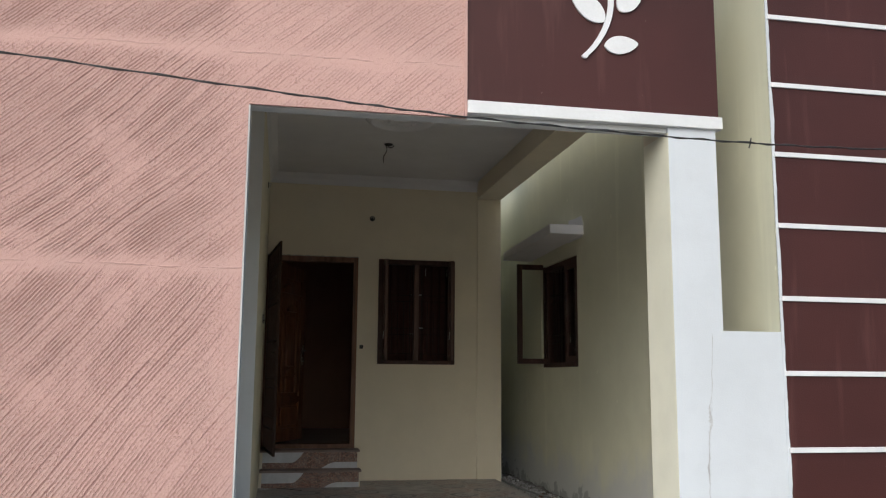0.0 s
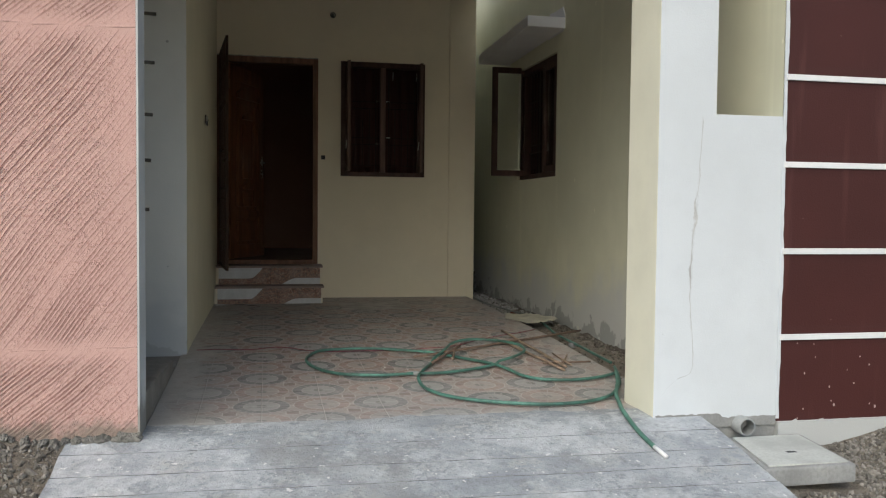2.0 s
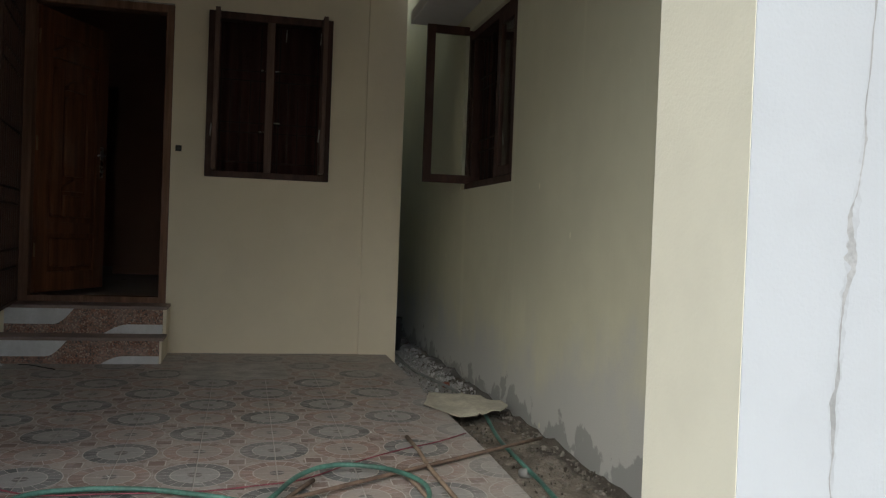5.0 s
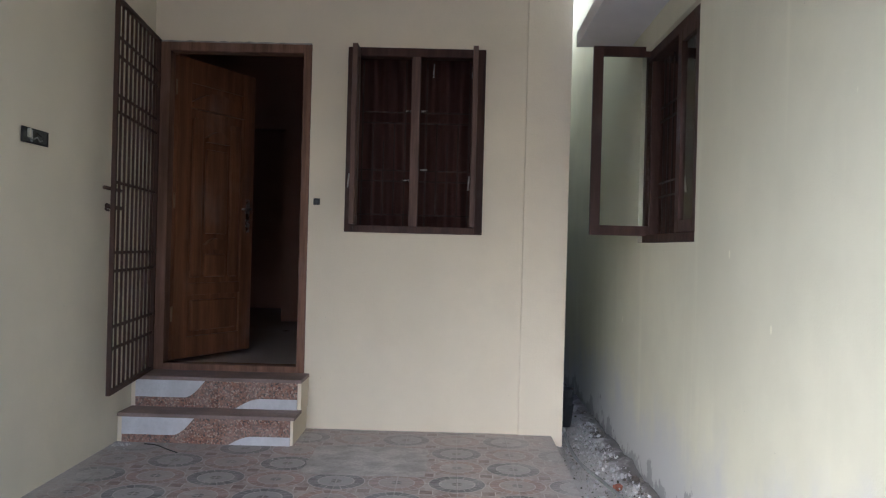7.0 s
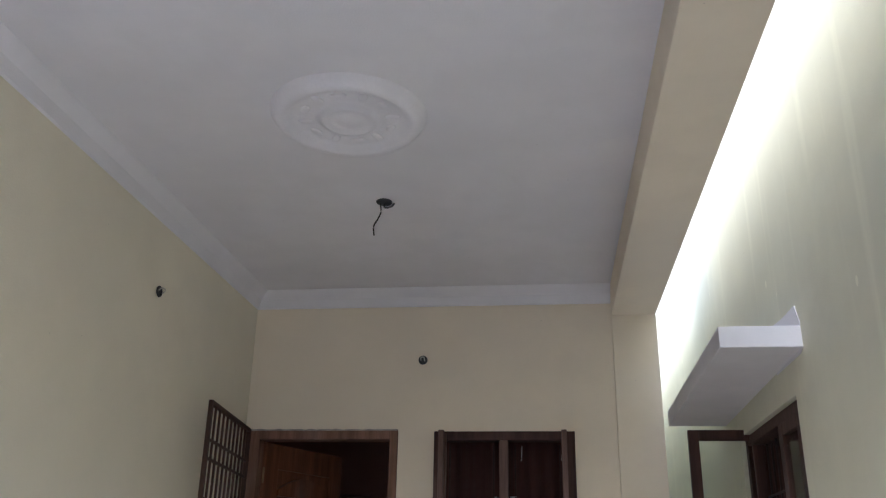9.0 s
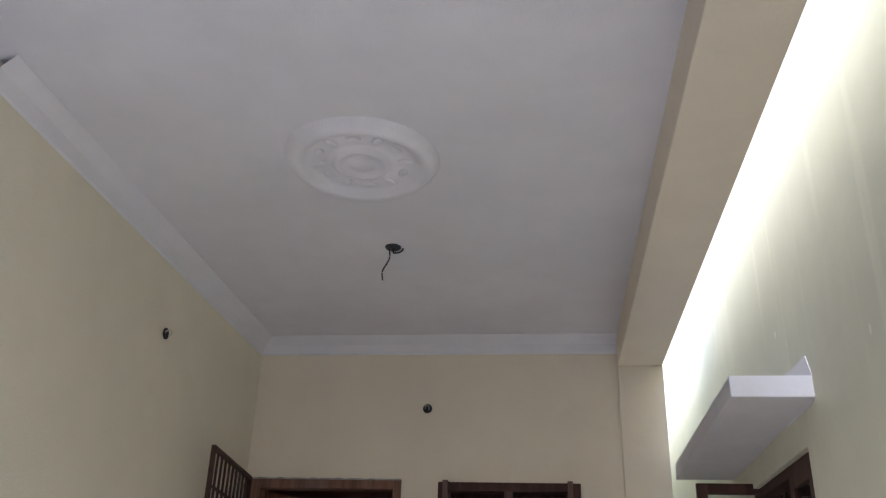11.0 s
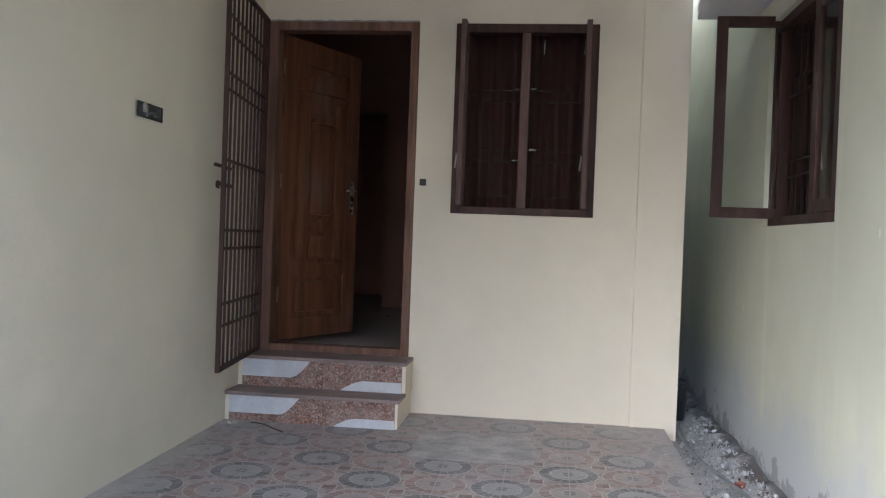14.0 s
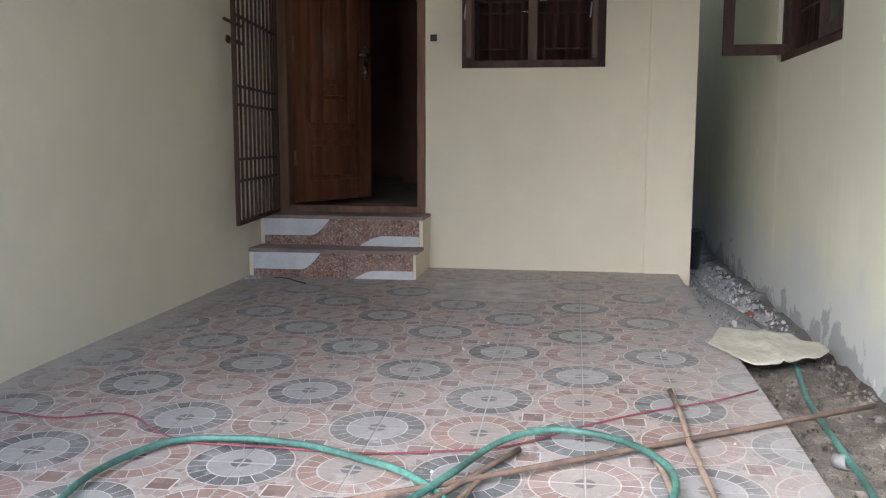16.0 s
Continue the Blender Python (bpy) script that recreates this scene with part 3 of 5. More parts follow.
for a, b, n in (((LEFT, BACK), (2.275, BACK), (0, -1)), ((LEFT - 0.02, WALL_END), (LEFT, BACK), (1, 0))):
    sec = ((0.0, 0.0), (0.0, -0.115), (0.012, -0.108), (0.03, -0.055), (0.075, -0.012), (0.085, 0.0))
    r0 = [cove.verts.new((a[0] + n[0] * d, a[1] + n[1] * d, CEIL - 0.001 + h)) for d, h in sec]
    r1 = [cove.verts.new((b[0] + n[0] * d, b[1] + n[1] * d, CEIL - 0.001 + h)) for d, h in sec]
    for i in range(len(sec) - 1):
        cove.faces.new((r0[i], r0[i + 1], r1[i + 1], r1[i]))
structure("trim_cove", cove, M_CEIL, "white rounded cove along the ceiling edge", "cove")

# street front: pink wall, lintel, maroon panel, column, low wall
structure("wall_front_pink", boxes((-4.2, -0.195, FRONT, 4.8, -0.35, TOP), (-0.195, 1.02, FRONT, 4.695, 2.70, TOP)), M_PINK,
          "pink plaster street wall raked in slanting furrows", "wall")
structure("wall_jamb", boxes((-0.195, -0.186, FRONT + 0.002, 4.802, -0.05, 2.695)), M_JAMB, "grey cement jamb of the porch opening", "jamb")
structure("wall_panel_maroon", boxes((1.02, 2.586, FRONT + 0.01, 4.695, 2.73, TOP)), M_BROWN, "smooth maroon painted parapet panel", "wall")
structure("trim_pink_edge", boxes((1.004, 1.02, FRONT - 0.012, FRONT + 0.02, 2.70, TOP), bevel=0.003), M_PINK_EDGE, "pink plaster edge beside the maroon panel", "trim")
structure("trim_panel_band", boxes((1.02, 2.594, FRONT - 0.025, 4.69, 2.725, 2.80), bevel=0.004), M_STRIPE, "white painted band under the maroon panel", "trim")
structure("lintel_soffit", boxes((-0.188, 2.245, 4.62, 4.70, 2.694, 2.729), (-0.188, 2.558, 4.70, 4.715, 2.694, CEIL)), M_JAMB, "grey cement underside of the lintel", "lintel")
front = slab_outline([(2.25, -0.02), (RIGHT - 0.002, -0.02), (RIGHT - 0.002, 1.515), (2.556, 1.515), (2.556, 2.728), (2.25, 2.728)], -0.14)
bmesh.ops.translate(front, vec=(0, FRONT, 0), verts=front.verts)
structure("column", front, M_WHITE, "white primed column face running into a low wall", "column")
structure("column_core", boxes((2.25, 2.556, FRONT + 0.14, 4.95, -0.02, 3.329)), M_CREAM, "square plastered porch column", "column")
structure("column_side_paint", boxes((2.2487, 2.252, FRONT + 0.003, 4.948, 0.0, 2.692)), plaster("pale_cream_column_paint", (0.84, 0.815, 0.685)), "cream painted side of the column", "column")
foot = [(2.925, -0.06), (2.262, -0.06)] + [(2.262 + 0.0166 * i, (0.008 if i < 22 else -0.012) + 0.009 * noise.noise(Vector((i * 0.73, 1, 0))) + 0.006 * noise.noise(Vector((i * 1.9, 3, 0)))) for i in range(41)]
structure("trim_column_foot", slab_outline(foot, 0.003), M_CEMENT, "ragged bare cement strip at the column foot", "trim").location.y = FRONT - 0.0005
structure("column_base", boxes((2.252, 2.93, FRONT + 0.008, 4.93, -0.4, -0.02)), M_CEMENT, "bare grey cement plinth under column", "plinth")

# neighbouring house: side wall along the alley and striped front
structure("wall_alley", pierced((4.615, 8.10, 9.30, 15.1), (-0.4, 1.35, 2.475, 5.6), {(1, 1)}, RIGHT, 3.13, "y"), M_ALLEY, "pale cream alley wall with damp grey foot", "wall")
structure("wall_striped_front", boxes((2.935, 7.5, FRONT, 4.76, -0.045, 4.3)), M_BROWN, "maroon street wall divided by white bands", "wall")
structure("striped_front_plinth", boxes((2.935, 7.5, FRONT - 0.012, 4.76, -0.5, -0.045)), M_DIRTYWHITE, "whitewashed plinth under the maroon wall", "plinth")
ragged = [(2.926, -0.03), (2.926, 4.3)] + [(2.945 + 0.010 * noise.noise(Vector((z * 0.09, 0, 7))) + 0.004 * noise.noise(Vector((z * 0.5, 0, 3))), -0.03 + 4.33 * z / 160) for z in range(160, -1, -1)]
structure("wall_striped_edge", slab_outline(ragged, 0.004), M_WHITE, "ragged white paint edge beside maroon wall", "trim").location.y = FRONT
drips = [(7.5, -0.2), (2.935, -0.2)] + [(2.935 + 0.02 * i, -0.045 + 0.020 * noise.noise(Vector((i * 0.35, 2, 0))) + 0.012 * noise.noise(Vector((i * 0.9, 5, 0)))) for i in range(230)]
structure("trim_paint_line", slab_outline(drips, 0.004), M_DIRTYWHITE, "uneven whitewash line below maroon wall", "trim").location.y = FRONT - 0.013
wall_lines = thing("white_bands", pose(0, 0, 0), "narrow white bands across the maroon wall", "band", kind="structure")
for i in range(10):
    part("band", boxes((2.938, 7.5, FRONT - 0.012, FRONT + 0.005, 0.375 + 0.4415 * i, 0.405 + 0.4415 * i), bevel=0.003), M_STRIPE, wall_lines)
structure("wall_house_alley_side", boxes((2.36, 2.56, 9.9, 15.1, -0.4, CEIL)), M_ALLEY, "pale house wall along the narrow alley", "wall")
# added out of view to hold back sky light from the alley's far end
structure("wall_alley_end_added", boxes((2.562, 3.132, 15.1, 15.3, -0.4, 1.6)), M_ALLEY, "unseen wall added to limit light from the alley end", "wall")
# room colour is darkened so the interior looks unlit through the window
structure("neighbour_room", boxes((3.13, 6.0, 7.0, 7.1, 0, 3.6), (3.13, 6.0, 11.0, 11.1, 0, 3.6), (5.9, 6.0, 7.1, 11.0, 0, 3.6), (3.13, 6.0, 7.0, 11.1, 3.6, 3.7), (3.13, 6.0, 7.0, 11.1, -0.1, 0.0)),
          plain("unlit_room_dark_paint", (0.10, 0.08, 0.07), 0.9, 0.1), "plain room behind the alley window, painted dark to look unlit", "room")

# the rest of both houses
# unseen parapet, added to cut the sky light on the upper alley wall
structure("wall_parapet_light_block", boxes((2.41, 2.56, 4.72, 9.9, 3.705, 4.06)), M_CREAM, "unseen parapet added to shade the alley wall", "wall")
structure("wall_house_west", boxes((-4.2, -4.0, 4.8, 15.1, -0.4, CEIL)), M_CREAM, "plain cream outer wall of the house", "wall")
structure("wall_house_rear", boxes((-4.2, 2.56, 15.1, 15.3, -0.4, CEIL)), M_CREAM, "plain cream rear wall of the house", "wall")
structure("roof_house", boxes((-4.2, -1.205, 4.802, 15.3, CEIL + 0.002, 3.70), (-1.205, 2.56, 9.902, 15.3, 3.702, 3.72)), M_CEMENT, "flat bare cement roof of the house", "roof")
structure("wall_neighbour_east", boxes((7.3, 7.5, 4.765, 15.1, -0.4, 4.1)), M_ALLEY, "plain outer wall of the neighbouring house", "wall")
structure("wall_neighbour_rear", boxes((3.135, 7.5, 15.1, 15.3, -0.4, 4.1)), M_ALLEY, "plain rear wall of the neighbouring house", "wall")
structure("roof_neighbour", boxes((3.135, 7.5, 4.765, 15.3, 4.102, 4.28)), M_CEMENT, "flat bare cement roof of the neighbouring house", "roof")

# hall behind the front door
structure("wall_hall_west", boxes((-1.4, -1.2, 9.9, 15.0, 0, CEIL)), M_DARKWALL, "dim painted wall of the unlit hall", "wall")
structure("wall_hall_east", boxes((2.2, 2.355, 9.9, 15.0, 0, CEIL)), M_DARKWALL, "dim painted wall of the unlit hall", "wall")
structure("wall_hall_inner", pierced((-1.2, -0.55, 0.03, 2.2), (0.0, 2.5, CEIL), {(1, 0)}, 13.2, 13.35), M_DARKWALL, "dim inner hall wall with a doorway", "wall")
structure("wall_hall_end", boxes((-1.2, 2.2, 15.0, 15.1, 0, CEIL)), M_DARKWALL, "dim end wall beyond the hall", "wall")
structure("floor_hall", boxes((-1.4, 2.36, 9.9, 15.1, 0.30, 0.47)), M_ROOMFLOOR, "dull tiled hall floor", "floor")
structure("ceiling_hall", boxes((-1.4, 2.36, 9.9, 15.1, CEIL, 3.7)), M_CEIL, "white hall ceiling", "ceiling")
structure("ground_under_floor", boxes((-0.2, 2.488, 4.62, 9.7, -0.4, -0.03)), M_CEMENT, "cement bed under the porch tiles", "floor")


def ramp_z(y):
    return -0.2 * (FRONT - y) if y > 2.4 else -0.44


def ground_z(x, y):
    """Rough street ground, banked up against the walls."""
    near = max(0.0, min(1.0, (y - 2.6) / 2.0))
    bank = 0.30 if x < 1.0 else 0.20
    if x < 1.0:
        bank += 0.12 * max(0.0, min(1.0, (-0.3 - x) / 0.6))
    else:
        bank += 0.13 * max(0.0, min(1.0, (x - 3.2) / 0.8))
    n = noise.noise(Vector((x * 1.7, y * 1.7, 0))) * 0.04 + noise.noise(Vector((x * 6, y * 6, 3))) * 0.018
    return -0.36 + bank * near ** 1.5 + n * (1 if abs(x) < 9 and abs(y) < 9 else 0)


gm = bmesh.new()
xs = [-600, -60, -12] + [-5 + 0.09 * i for i in range(145)] + [14, 60, 600]
ys = [-600, -60, -12] + [-3 + 0.09 * i for i in range(86)]
ys[-1] = 4.62
grid = [[gm.verts.new((x, y, ground_z(x, y) if abs(x) < 10 and abs(y) < 10 else -0.36)) for y in ys] for x in xs]
for i in range(len(xs) - 1):
    for j in range(len(ys) - 1):
        gm.faces.new((grid[i][j], grid[i + 1][j], grid[i + 1][j + 1], grid[i][j + 1]))
for ox0, ox1 in ((-600, -4.2), (7.5, 600)):
    gm.faces.new([gm.verts.new(p) for p in ((ox0, 4.62, -0.36), (ox1, 4.62, -0.36), (ox1, 600, -0.36), (ox0, 600, -0.36))])
gm.faces.new([gm.verts.new(p) for p in ((-4.2, 11.3, -0.36), (7.5, 11.3, -0.36), (7.5, 600, -0.36), (-4.2, 600, -0.36))])
structure("ground", gm, M_SOIL, "loose grey-brown soil and gravel by the street", "ground")

am = bmesh.new()
axs, ays = [2.44 + 0.035 * i for i in range(15)], [4.72 + 0.06 * i for i in range(189)]
agrid = [[am.verts.new((x, y, 0.0 + floor_z(y) * 0.35 - 0.02 * math.sin((x - 2.44) / 0.49 * math.pi) + 0.035 * noise.noise(Vector((x * 5, y * 5, 1))) + 0.02 * noise.noise(Vector((x * 16, y * 16, 2)))))
          for y in ays] for x in axs]
for i in range(len(axs) - 1):
    for j in range(len(ays) - 1):
        am.faces.new((agrid[i][j], agrid[i + 1][j], agrid[i + 1][j + 1], agrid[i][j + 1]))
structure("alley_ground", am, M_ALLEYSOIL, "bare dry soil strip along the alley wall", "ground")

# grooved concrete ramp up from the street
rm = bmesh.new()
GROOVES = [4.458, 4.266, 4.112, 3.962] + [3.962 - 0.152 * (i + 1) for i in range(10)]
prof = [(4.80, 0.0042), (4.74, 0.0036), (4.68, 0.003), (FRONT, 0.0)]
for g in GROOVES:
    prof += [(g + 0.006, ramp_z(g + 0.006)), (g + 0.0025, ramp_z(g) - 0.009), (g - 0.0025, ramp_z(g) - 0.009), (g - 0.006, ramp_z(g - 0.006) + 0.003)]
prof.append((2.35, -0.46))
cols = [-0.49 + 0.05 * i for i in range(61)]
cols[-1] = 2.51
skew = 0.025
rv = [[rm.verts.new((x + 0.012 * noise.noise(Vector((x, y * 4, 5))) * (i in (0, len(cols) - 1)), y - (skew * (x - 1.0) / 1.5 if 4 <= j < len(prof) - 1 else 0) + 0.008 * noise.noise(Vector((x * 3, y * 3, 0))) * (j > 3) + (0.06 * noise.noise(Vector((x * 3.3, 0, 2))) + 0.04 * noise.noise(Vector((x * 12, 0, 8))) if j == 0 else 0),
                       z + (0.003 * noise.noise(Vector((x * 5, y * 5, 9))) + (0.0085 * max(0.0, 0.25 + 1.3 * noise.noise(Vector((x * 2.3, round(y * 6) * 3.7, 4)))) if (j - 4) % 4 in (1, 2) else 0.0)) * (j > 3))) for j, (y, z) in enumerate(prof)] for i, x in enumerate(cols)]
for i in range(len(cols) - 1):
    for j in range(len(prof) - 1):
        f = rm.faces.new((rv[i][j], rv[i][j + 1], rv[i + 1][j + 1], rv[i + 1][j]))
        f.material_index = int(j >= 4 and j < len(prof) - 2 and (j - 4) % 4 in (0, 1))
for edge in (rv[0], rv[-1]):
    low = [rm.verts.new((v.co.x, v.co.y, -0.55)) for v in edge]
    for a, b, c, d in zip(edge, edge[1:], low[1:], low):
        rm.faces.new((a, b, c, d))
structure("ramp", rm, M_RAMP, "weathered grooved concrete ramp with paint spots", "ramp").data.materials.append(M_GROOVE)

# ---- front door, gate and steps ----
frame1 = thing("door_frame", pose(0, BACK, 0), "dusty brown wooden door frame", "door frame", kind="structure")
part("jamb", boxes((-0.133, -0.03, -0.012, 0.10, 0.44, 2.585), bevel=0.004), M_FRAME, frame1)
part("jamb", boxes((0.832, 0.884, -0.012, 0.10, 0.44, 2.585), bevel=0.004), M_FRAME, frame1)
part("head", boxes((-0.03, 0.832, -0.012, 0.10, 2.525, 2.585), bevel=0.004), M_FRAME, frame1)
part("threshold", boxes((-0.03, 0.832, -0.012, 0.10, 0.44, 0.50), bevel=0.006), M_FRAME, frame1)

crust = [(0.884, 2.580), (-0.133, 2.580)] + [(-0.133 + 0.0254 * i, 2.589 + 0.007 * noise.noise(Vector((i * 0.6, 9, 0))) + 0.003 * noise.noise(Vector((i * 1.7, 4, 0)))) for i in range(41)]
part("cement_crust", slab_outline(crust, 0.004), M_CRUST, frame1, "pale cement crust along the frame head", m=pose(0, -0.0125, 0))

# the leaf stands open into the hall; its own x runs from hinge to free edge
DW, DH = 0.81, 2.01
door = thing("wooden_door", pose(-0.022, BACK + 0.085, 0.508, 0, 0, 65.5), "varnished teak panelled front door, standing half open", "door")
part("leaf", boxes((0, DW, 0.0, 0.028, 0, DH), bevel=0.003), M_DOOR, door)
for s in ((0, 0.13, 0, DH), (DW - 0.13, DW, 0, DH)):
    part("stile", boxes((s[0], s[1], -0.020, 0.0, s[2], s[3]), bevel=0.003), M_DOOR, door)
for z0, z1 in ((0, 0.14), (0.42, 0.50), (DH - 0.16, DH)):
    part("rail", boxes((0.13, DW - 0.13, -0.019, 0.0, z0, z1), bevel=0.003), M_DOOR, door)
part("panel", boxes((0.17, DW - 0.17, -0.026, 0.0, 0.175, 0.385), bevel=0.01), M_DOOR, door)
part("panel", boxes((0.16, 0.255, -0.026, 0.0, 0.54, 1.62), bevel=0.01), M_DOOR, door)
part("panel", boxes((DW - 0.255, DW - 0.16, -0.026, 0.0, 0.54, 1.62), bevel=0.01), M_DOOR, door)
part("panel", boxes((0.295, DW - 0.295, -0.026, 0.0, 0.84, 1.42), bevel=0.012), M_DOOR, door)
part("panel", boxes((0.295, DW - 0.295, -0.026, 0.0, 0.54, 0.70), bevel=0.012), M_DOOR, door)
for z in (0.76, 1.50):
    part("carving", slab_outline([(0.29 + 0.23 * k / 10, z + 0.05 * math.sin(math.pi * k / 10)) for k in range(11)] + [(0.52, z - 0.03), (0.29, z - 0.03)], 0.036), M_DOOR, door)
arch = [(0.13, 1.68)] + [(0.13 + 0.55 * k / 14, 1.72 + 0.09 * math.sin(math.pi * k / 14)) for k in range(15)] + [(0.68, 1.68)]
part("carving", slab_outline(arch, 0.034), M_DOOR, door)
handle = part("door_handle", boxes((DW - 0.085, DW - 0.045, -0.028, -0.020, 0.86, 1.10), bevel=0.006), M_CHROME, door, "brushed steel lever plate")
part("lever", tube([(DW - 0.065, -0.026, 1.03), (DW - 0.065, -0.06, 1.03), (DW - 0.10, -0.062, 1.03), (DW - 0.17, -0.06, 1.025)], 0.009), M_CHROME, handle)
part("key_cylinder", boxes((DW - 0.075, DW - 0.055, -0.038, -0.028, 0.90, 0.94), bevel=0.003), M_CHROME, handle)
for z in (0.25, 1.0, 1.75):
    part("hinge", tube([(-0.004, -0.010, z), (-0.004, -0.010, z + 0.10)], 0.006), M_BRASS, door)

# grille gate: its own x runs from the hinge side to the free end
GW, GB, GT = 0.975, 0.455, 2.59
gate_dir = math.degrees(math.atan2(8.715 - 9.675, 0.008 + 0.10))
gate = thing("grille_gate", pose(-0.10, 9.675, 0, 0, 0, gate_dir), "brown painted iron grille gate, folded open", "gate")
for x in (0.0, GW - 0.025):
    part("frame_bar", boxes((x, x + 0.025, -0.012, 0.012, GB, GT), bevel=0.002), M_IRON, gate)
for z in (GB, GT - 0.025):
    part("frame_bar", boxes((0.025, GW - 0.025, -0.012, 0.012, z, z + 0.025), bevel=0.002), M_IRON, gate)
for i in range(9):
    x = 0.025 + (GW - 0.05) * (i + 1) / 10
    part("upright_bar", boxes((x - 0.006, x + 0.006, -0.006, 0.006, GB + 0.025, GT - 0.025)), M_IRON, gate)
for z in (0.70, 0.82, 1.12, 1.22, 1.60, 1.98, 2.07, 2.28, 2.38):
    part("cross_bar", boxes((0.025, GW - 0.025, -0.004, 0.004, z - 0.008, z + 0.008)), M_IRON, gate)
lock = part("latch", boxes((GW - 0.24, GW + 0.02, -0.03, -0.012, 1.455, 1.475), bevel=0.003), M_IRON, gate, "sliding iron bolt")
part("bolt", tube([(GW - 0.26, -0.03, 1.565), (GW + 0.05, -0.03, 1.565)], 0.010), M_IRON, lock)
part("hasp", tube(smooth_line([(GW + 0.0, -0.02, 1.475), (GW + 0.045, -0.02, 1.475), (GW + 0.05, -0.02, 1.45), (GW + 0.0, -0.02, 1.445)], 4), 0.006), M_IRON, lock)
for z in (0.75, 2.3):
    part("hinge", tube([(-0.012, 0, z), (-0.012, 0, z + 0.1)], 0.011), M_IRON, gate)

# two steps with speckled granite risers and white inlays
steps = thing("entrance_steps", pose(0, 0, 0), "two granite faced steps with white wavy inlays", "steps", kind="structure")
Z0, Z1, Z2 = 0.085, 0.270, 0.458
part("step_body", boxes((LEFT, 0.908, 9.222, BACK, 0.0, Z1 - 0.022), (LEFT, 0.916, 9.43, BACK, Z1 - 0.022, Z2 - 0.022)), M_CREAM, steps)
for y0, y1, z in ((9.195, 9.44, Z1), (9.405, 9.695, Z2)):
    part("tread", boxes((LEFT + 0.004, 0.92, y0, y1, z - 0.022, z), bevel=0.004), M_TREAD, steps)
for y, za, zb in ((9.222, Z0, Z1 - 0.022), (9.43, Z1, Z2 - 0.022)):
    x0, x1, h = LEFT + 0.03, 0.893, zb - za
    part("riser", boxes((x0, x1, y - 0.010, y, za, zb)), M_GRANITE, steps)
    L = x1 - x0
    top = [(x0, zb), (x0, za + h * 0.36)] + [(x0 + L * (0.30 + 0.13 * k / 8), za + h * (0.36 + 0.64 * (1 - math.cos(math.pi * k / 16)))) for k in range(9)]
    part("inlay", slab_outline(top, 0.004), M_INLAY, steps, "white marble inlay", m=pose(0, y - 0.010, 0))
    bot = [(x1, za), (x1, za + h * 0.38)] + [(x1 - L * (0.22 + 0.16 * k / 8), za + h * 0.38 * math.cos(math.pi * k / 16)) for k in range(9)]
    part("inlay", slab_outline(bot, 0.004), M_INLAY, steps, "white marble inlay", m=pose(0, y - 0.010, 0))

# ---- windows ----


def sash(parent, w, h, m, edge=M_SASH, name="shutter"):
    """A casement leaf: its own x from the hinge, z up, with a pane."""
    s = new(name)
    s.parent, s.matrix_basis = parent, m
    t, d = 0.058, 0.032
    for x0, x1, z0, z1 in ((0, t, 0, h), (w - t, w, 0, h), (t, w - t, 0, t), (t, w - t, h - t, h)):
        part("sash_rail", boxes((x0, x1, -d / 2, d / 2, z0, z1), bevel=0.003), edge, s)
    pane = part("pane", boxes((t - 0.005, w - t + 0.005, -0.002, 0.002, t - 0.005, h - t + 0.005)), M_GLASS, s)
    pane.visible_shadow = False
    part("peg_stay", tube([(w - 0.03, -0.03, h * 0.2), (w - 0.03, -0.022, h * 0.28)], 0.005), M_CHROME, s)
    return s


window1 = thing("window_1", pose(0, BACK, 0), "dark brown wooden window with shutters folded open", "window", kind="structure")
for x0, x1, z0, z1 in ((1.12, 1.175, 1.38, 2.575), (1.955, 2.01, 1.38, 2.575), (1.175, 1.955, 1.38, 1.425), (1.175, 1.955, 2.52, 2.575)):
    part("window_frame", boxes((x0, x1, -0.014, 0.09, z0, z1), bevel=0.004), M_SASH, window1)
part("mullion", boxes((1.535, 1.59, -0.010, 0.085, 1.425, 2.52), bevel=0.004), M_SASH_PALE, window1)
sash(window1, 0.20, 1.125, pose(1.188, -0.016, 1.428, 0, 0, -90), M_SASH_PALE)
sash(window1, 0.20, 1.125, pose(1.940, -0.016, 1.428, 0, 0, -90), M_SASH_PALE)
for i in range(5):
    for cx in (1.355, 1.772):
        x = cx - 0.14 + 0.07 * i
        z0, z1 = (1.43, 2.5) if i in (0, 4) else (1.50, 1.98 if i == 2 else 2.1)
        part("grille_bar", boxes((x - 0.0038, x + 0.0038, 0.062, 0.07, z0, z1)), M_GRILLE, window1)
for z in (1.50, 1.72, 1.79, 2.10, 2.17):
    for x0, x1 in ((1.18, 1.53), (1.595, 1.95)):
        part("grille_bar", boxes((x0, x1, 0.058, 0.066, z - 0.0036, z + 0.0036)), M_GRILLE, window1)
for x0, x1, z in ((1.600, 1.645, 1.795), (1.485, 1.528, 1.725), (1.600, 1.640, 2.175), (1.500, 1.528, 2.175)):
    part("latch_peg", tube([(x0, 0.03, z), (x1, 0.03, z)], 0.0055, 8), M_CHROME, window1, "small steel shutter peg")
for x, z in ((1.672, 2.40), (1.925, 2.40)):
    part("stay_hook", tube([(x, 0.05, z), (x + 0.004, 0.05, z + 0.09)], 0.004, 6), M_CHROME, window1, "thin steel stay hook")
curt = bmesh.new()
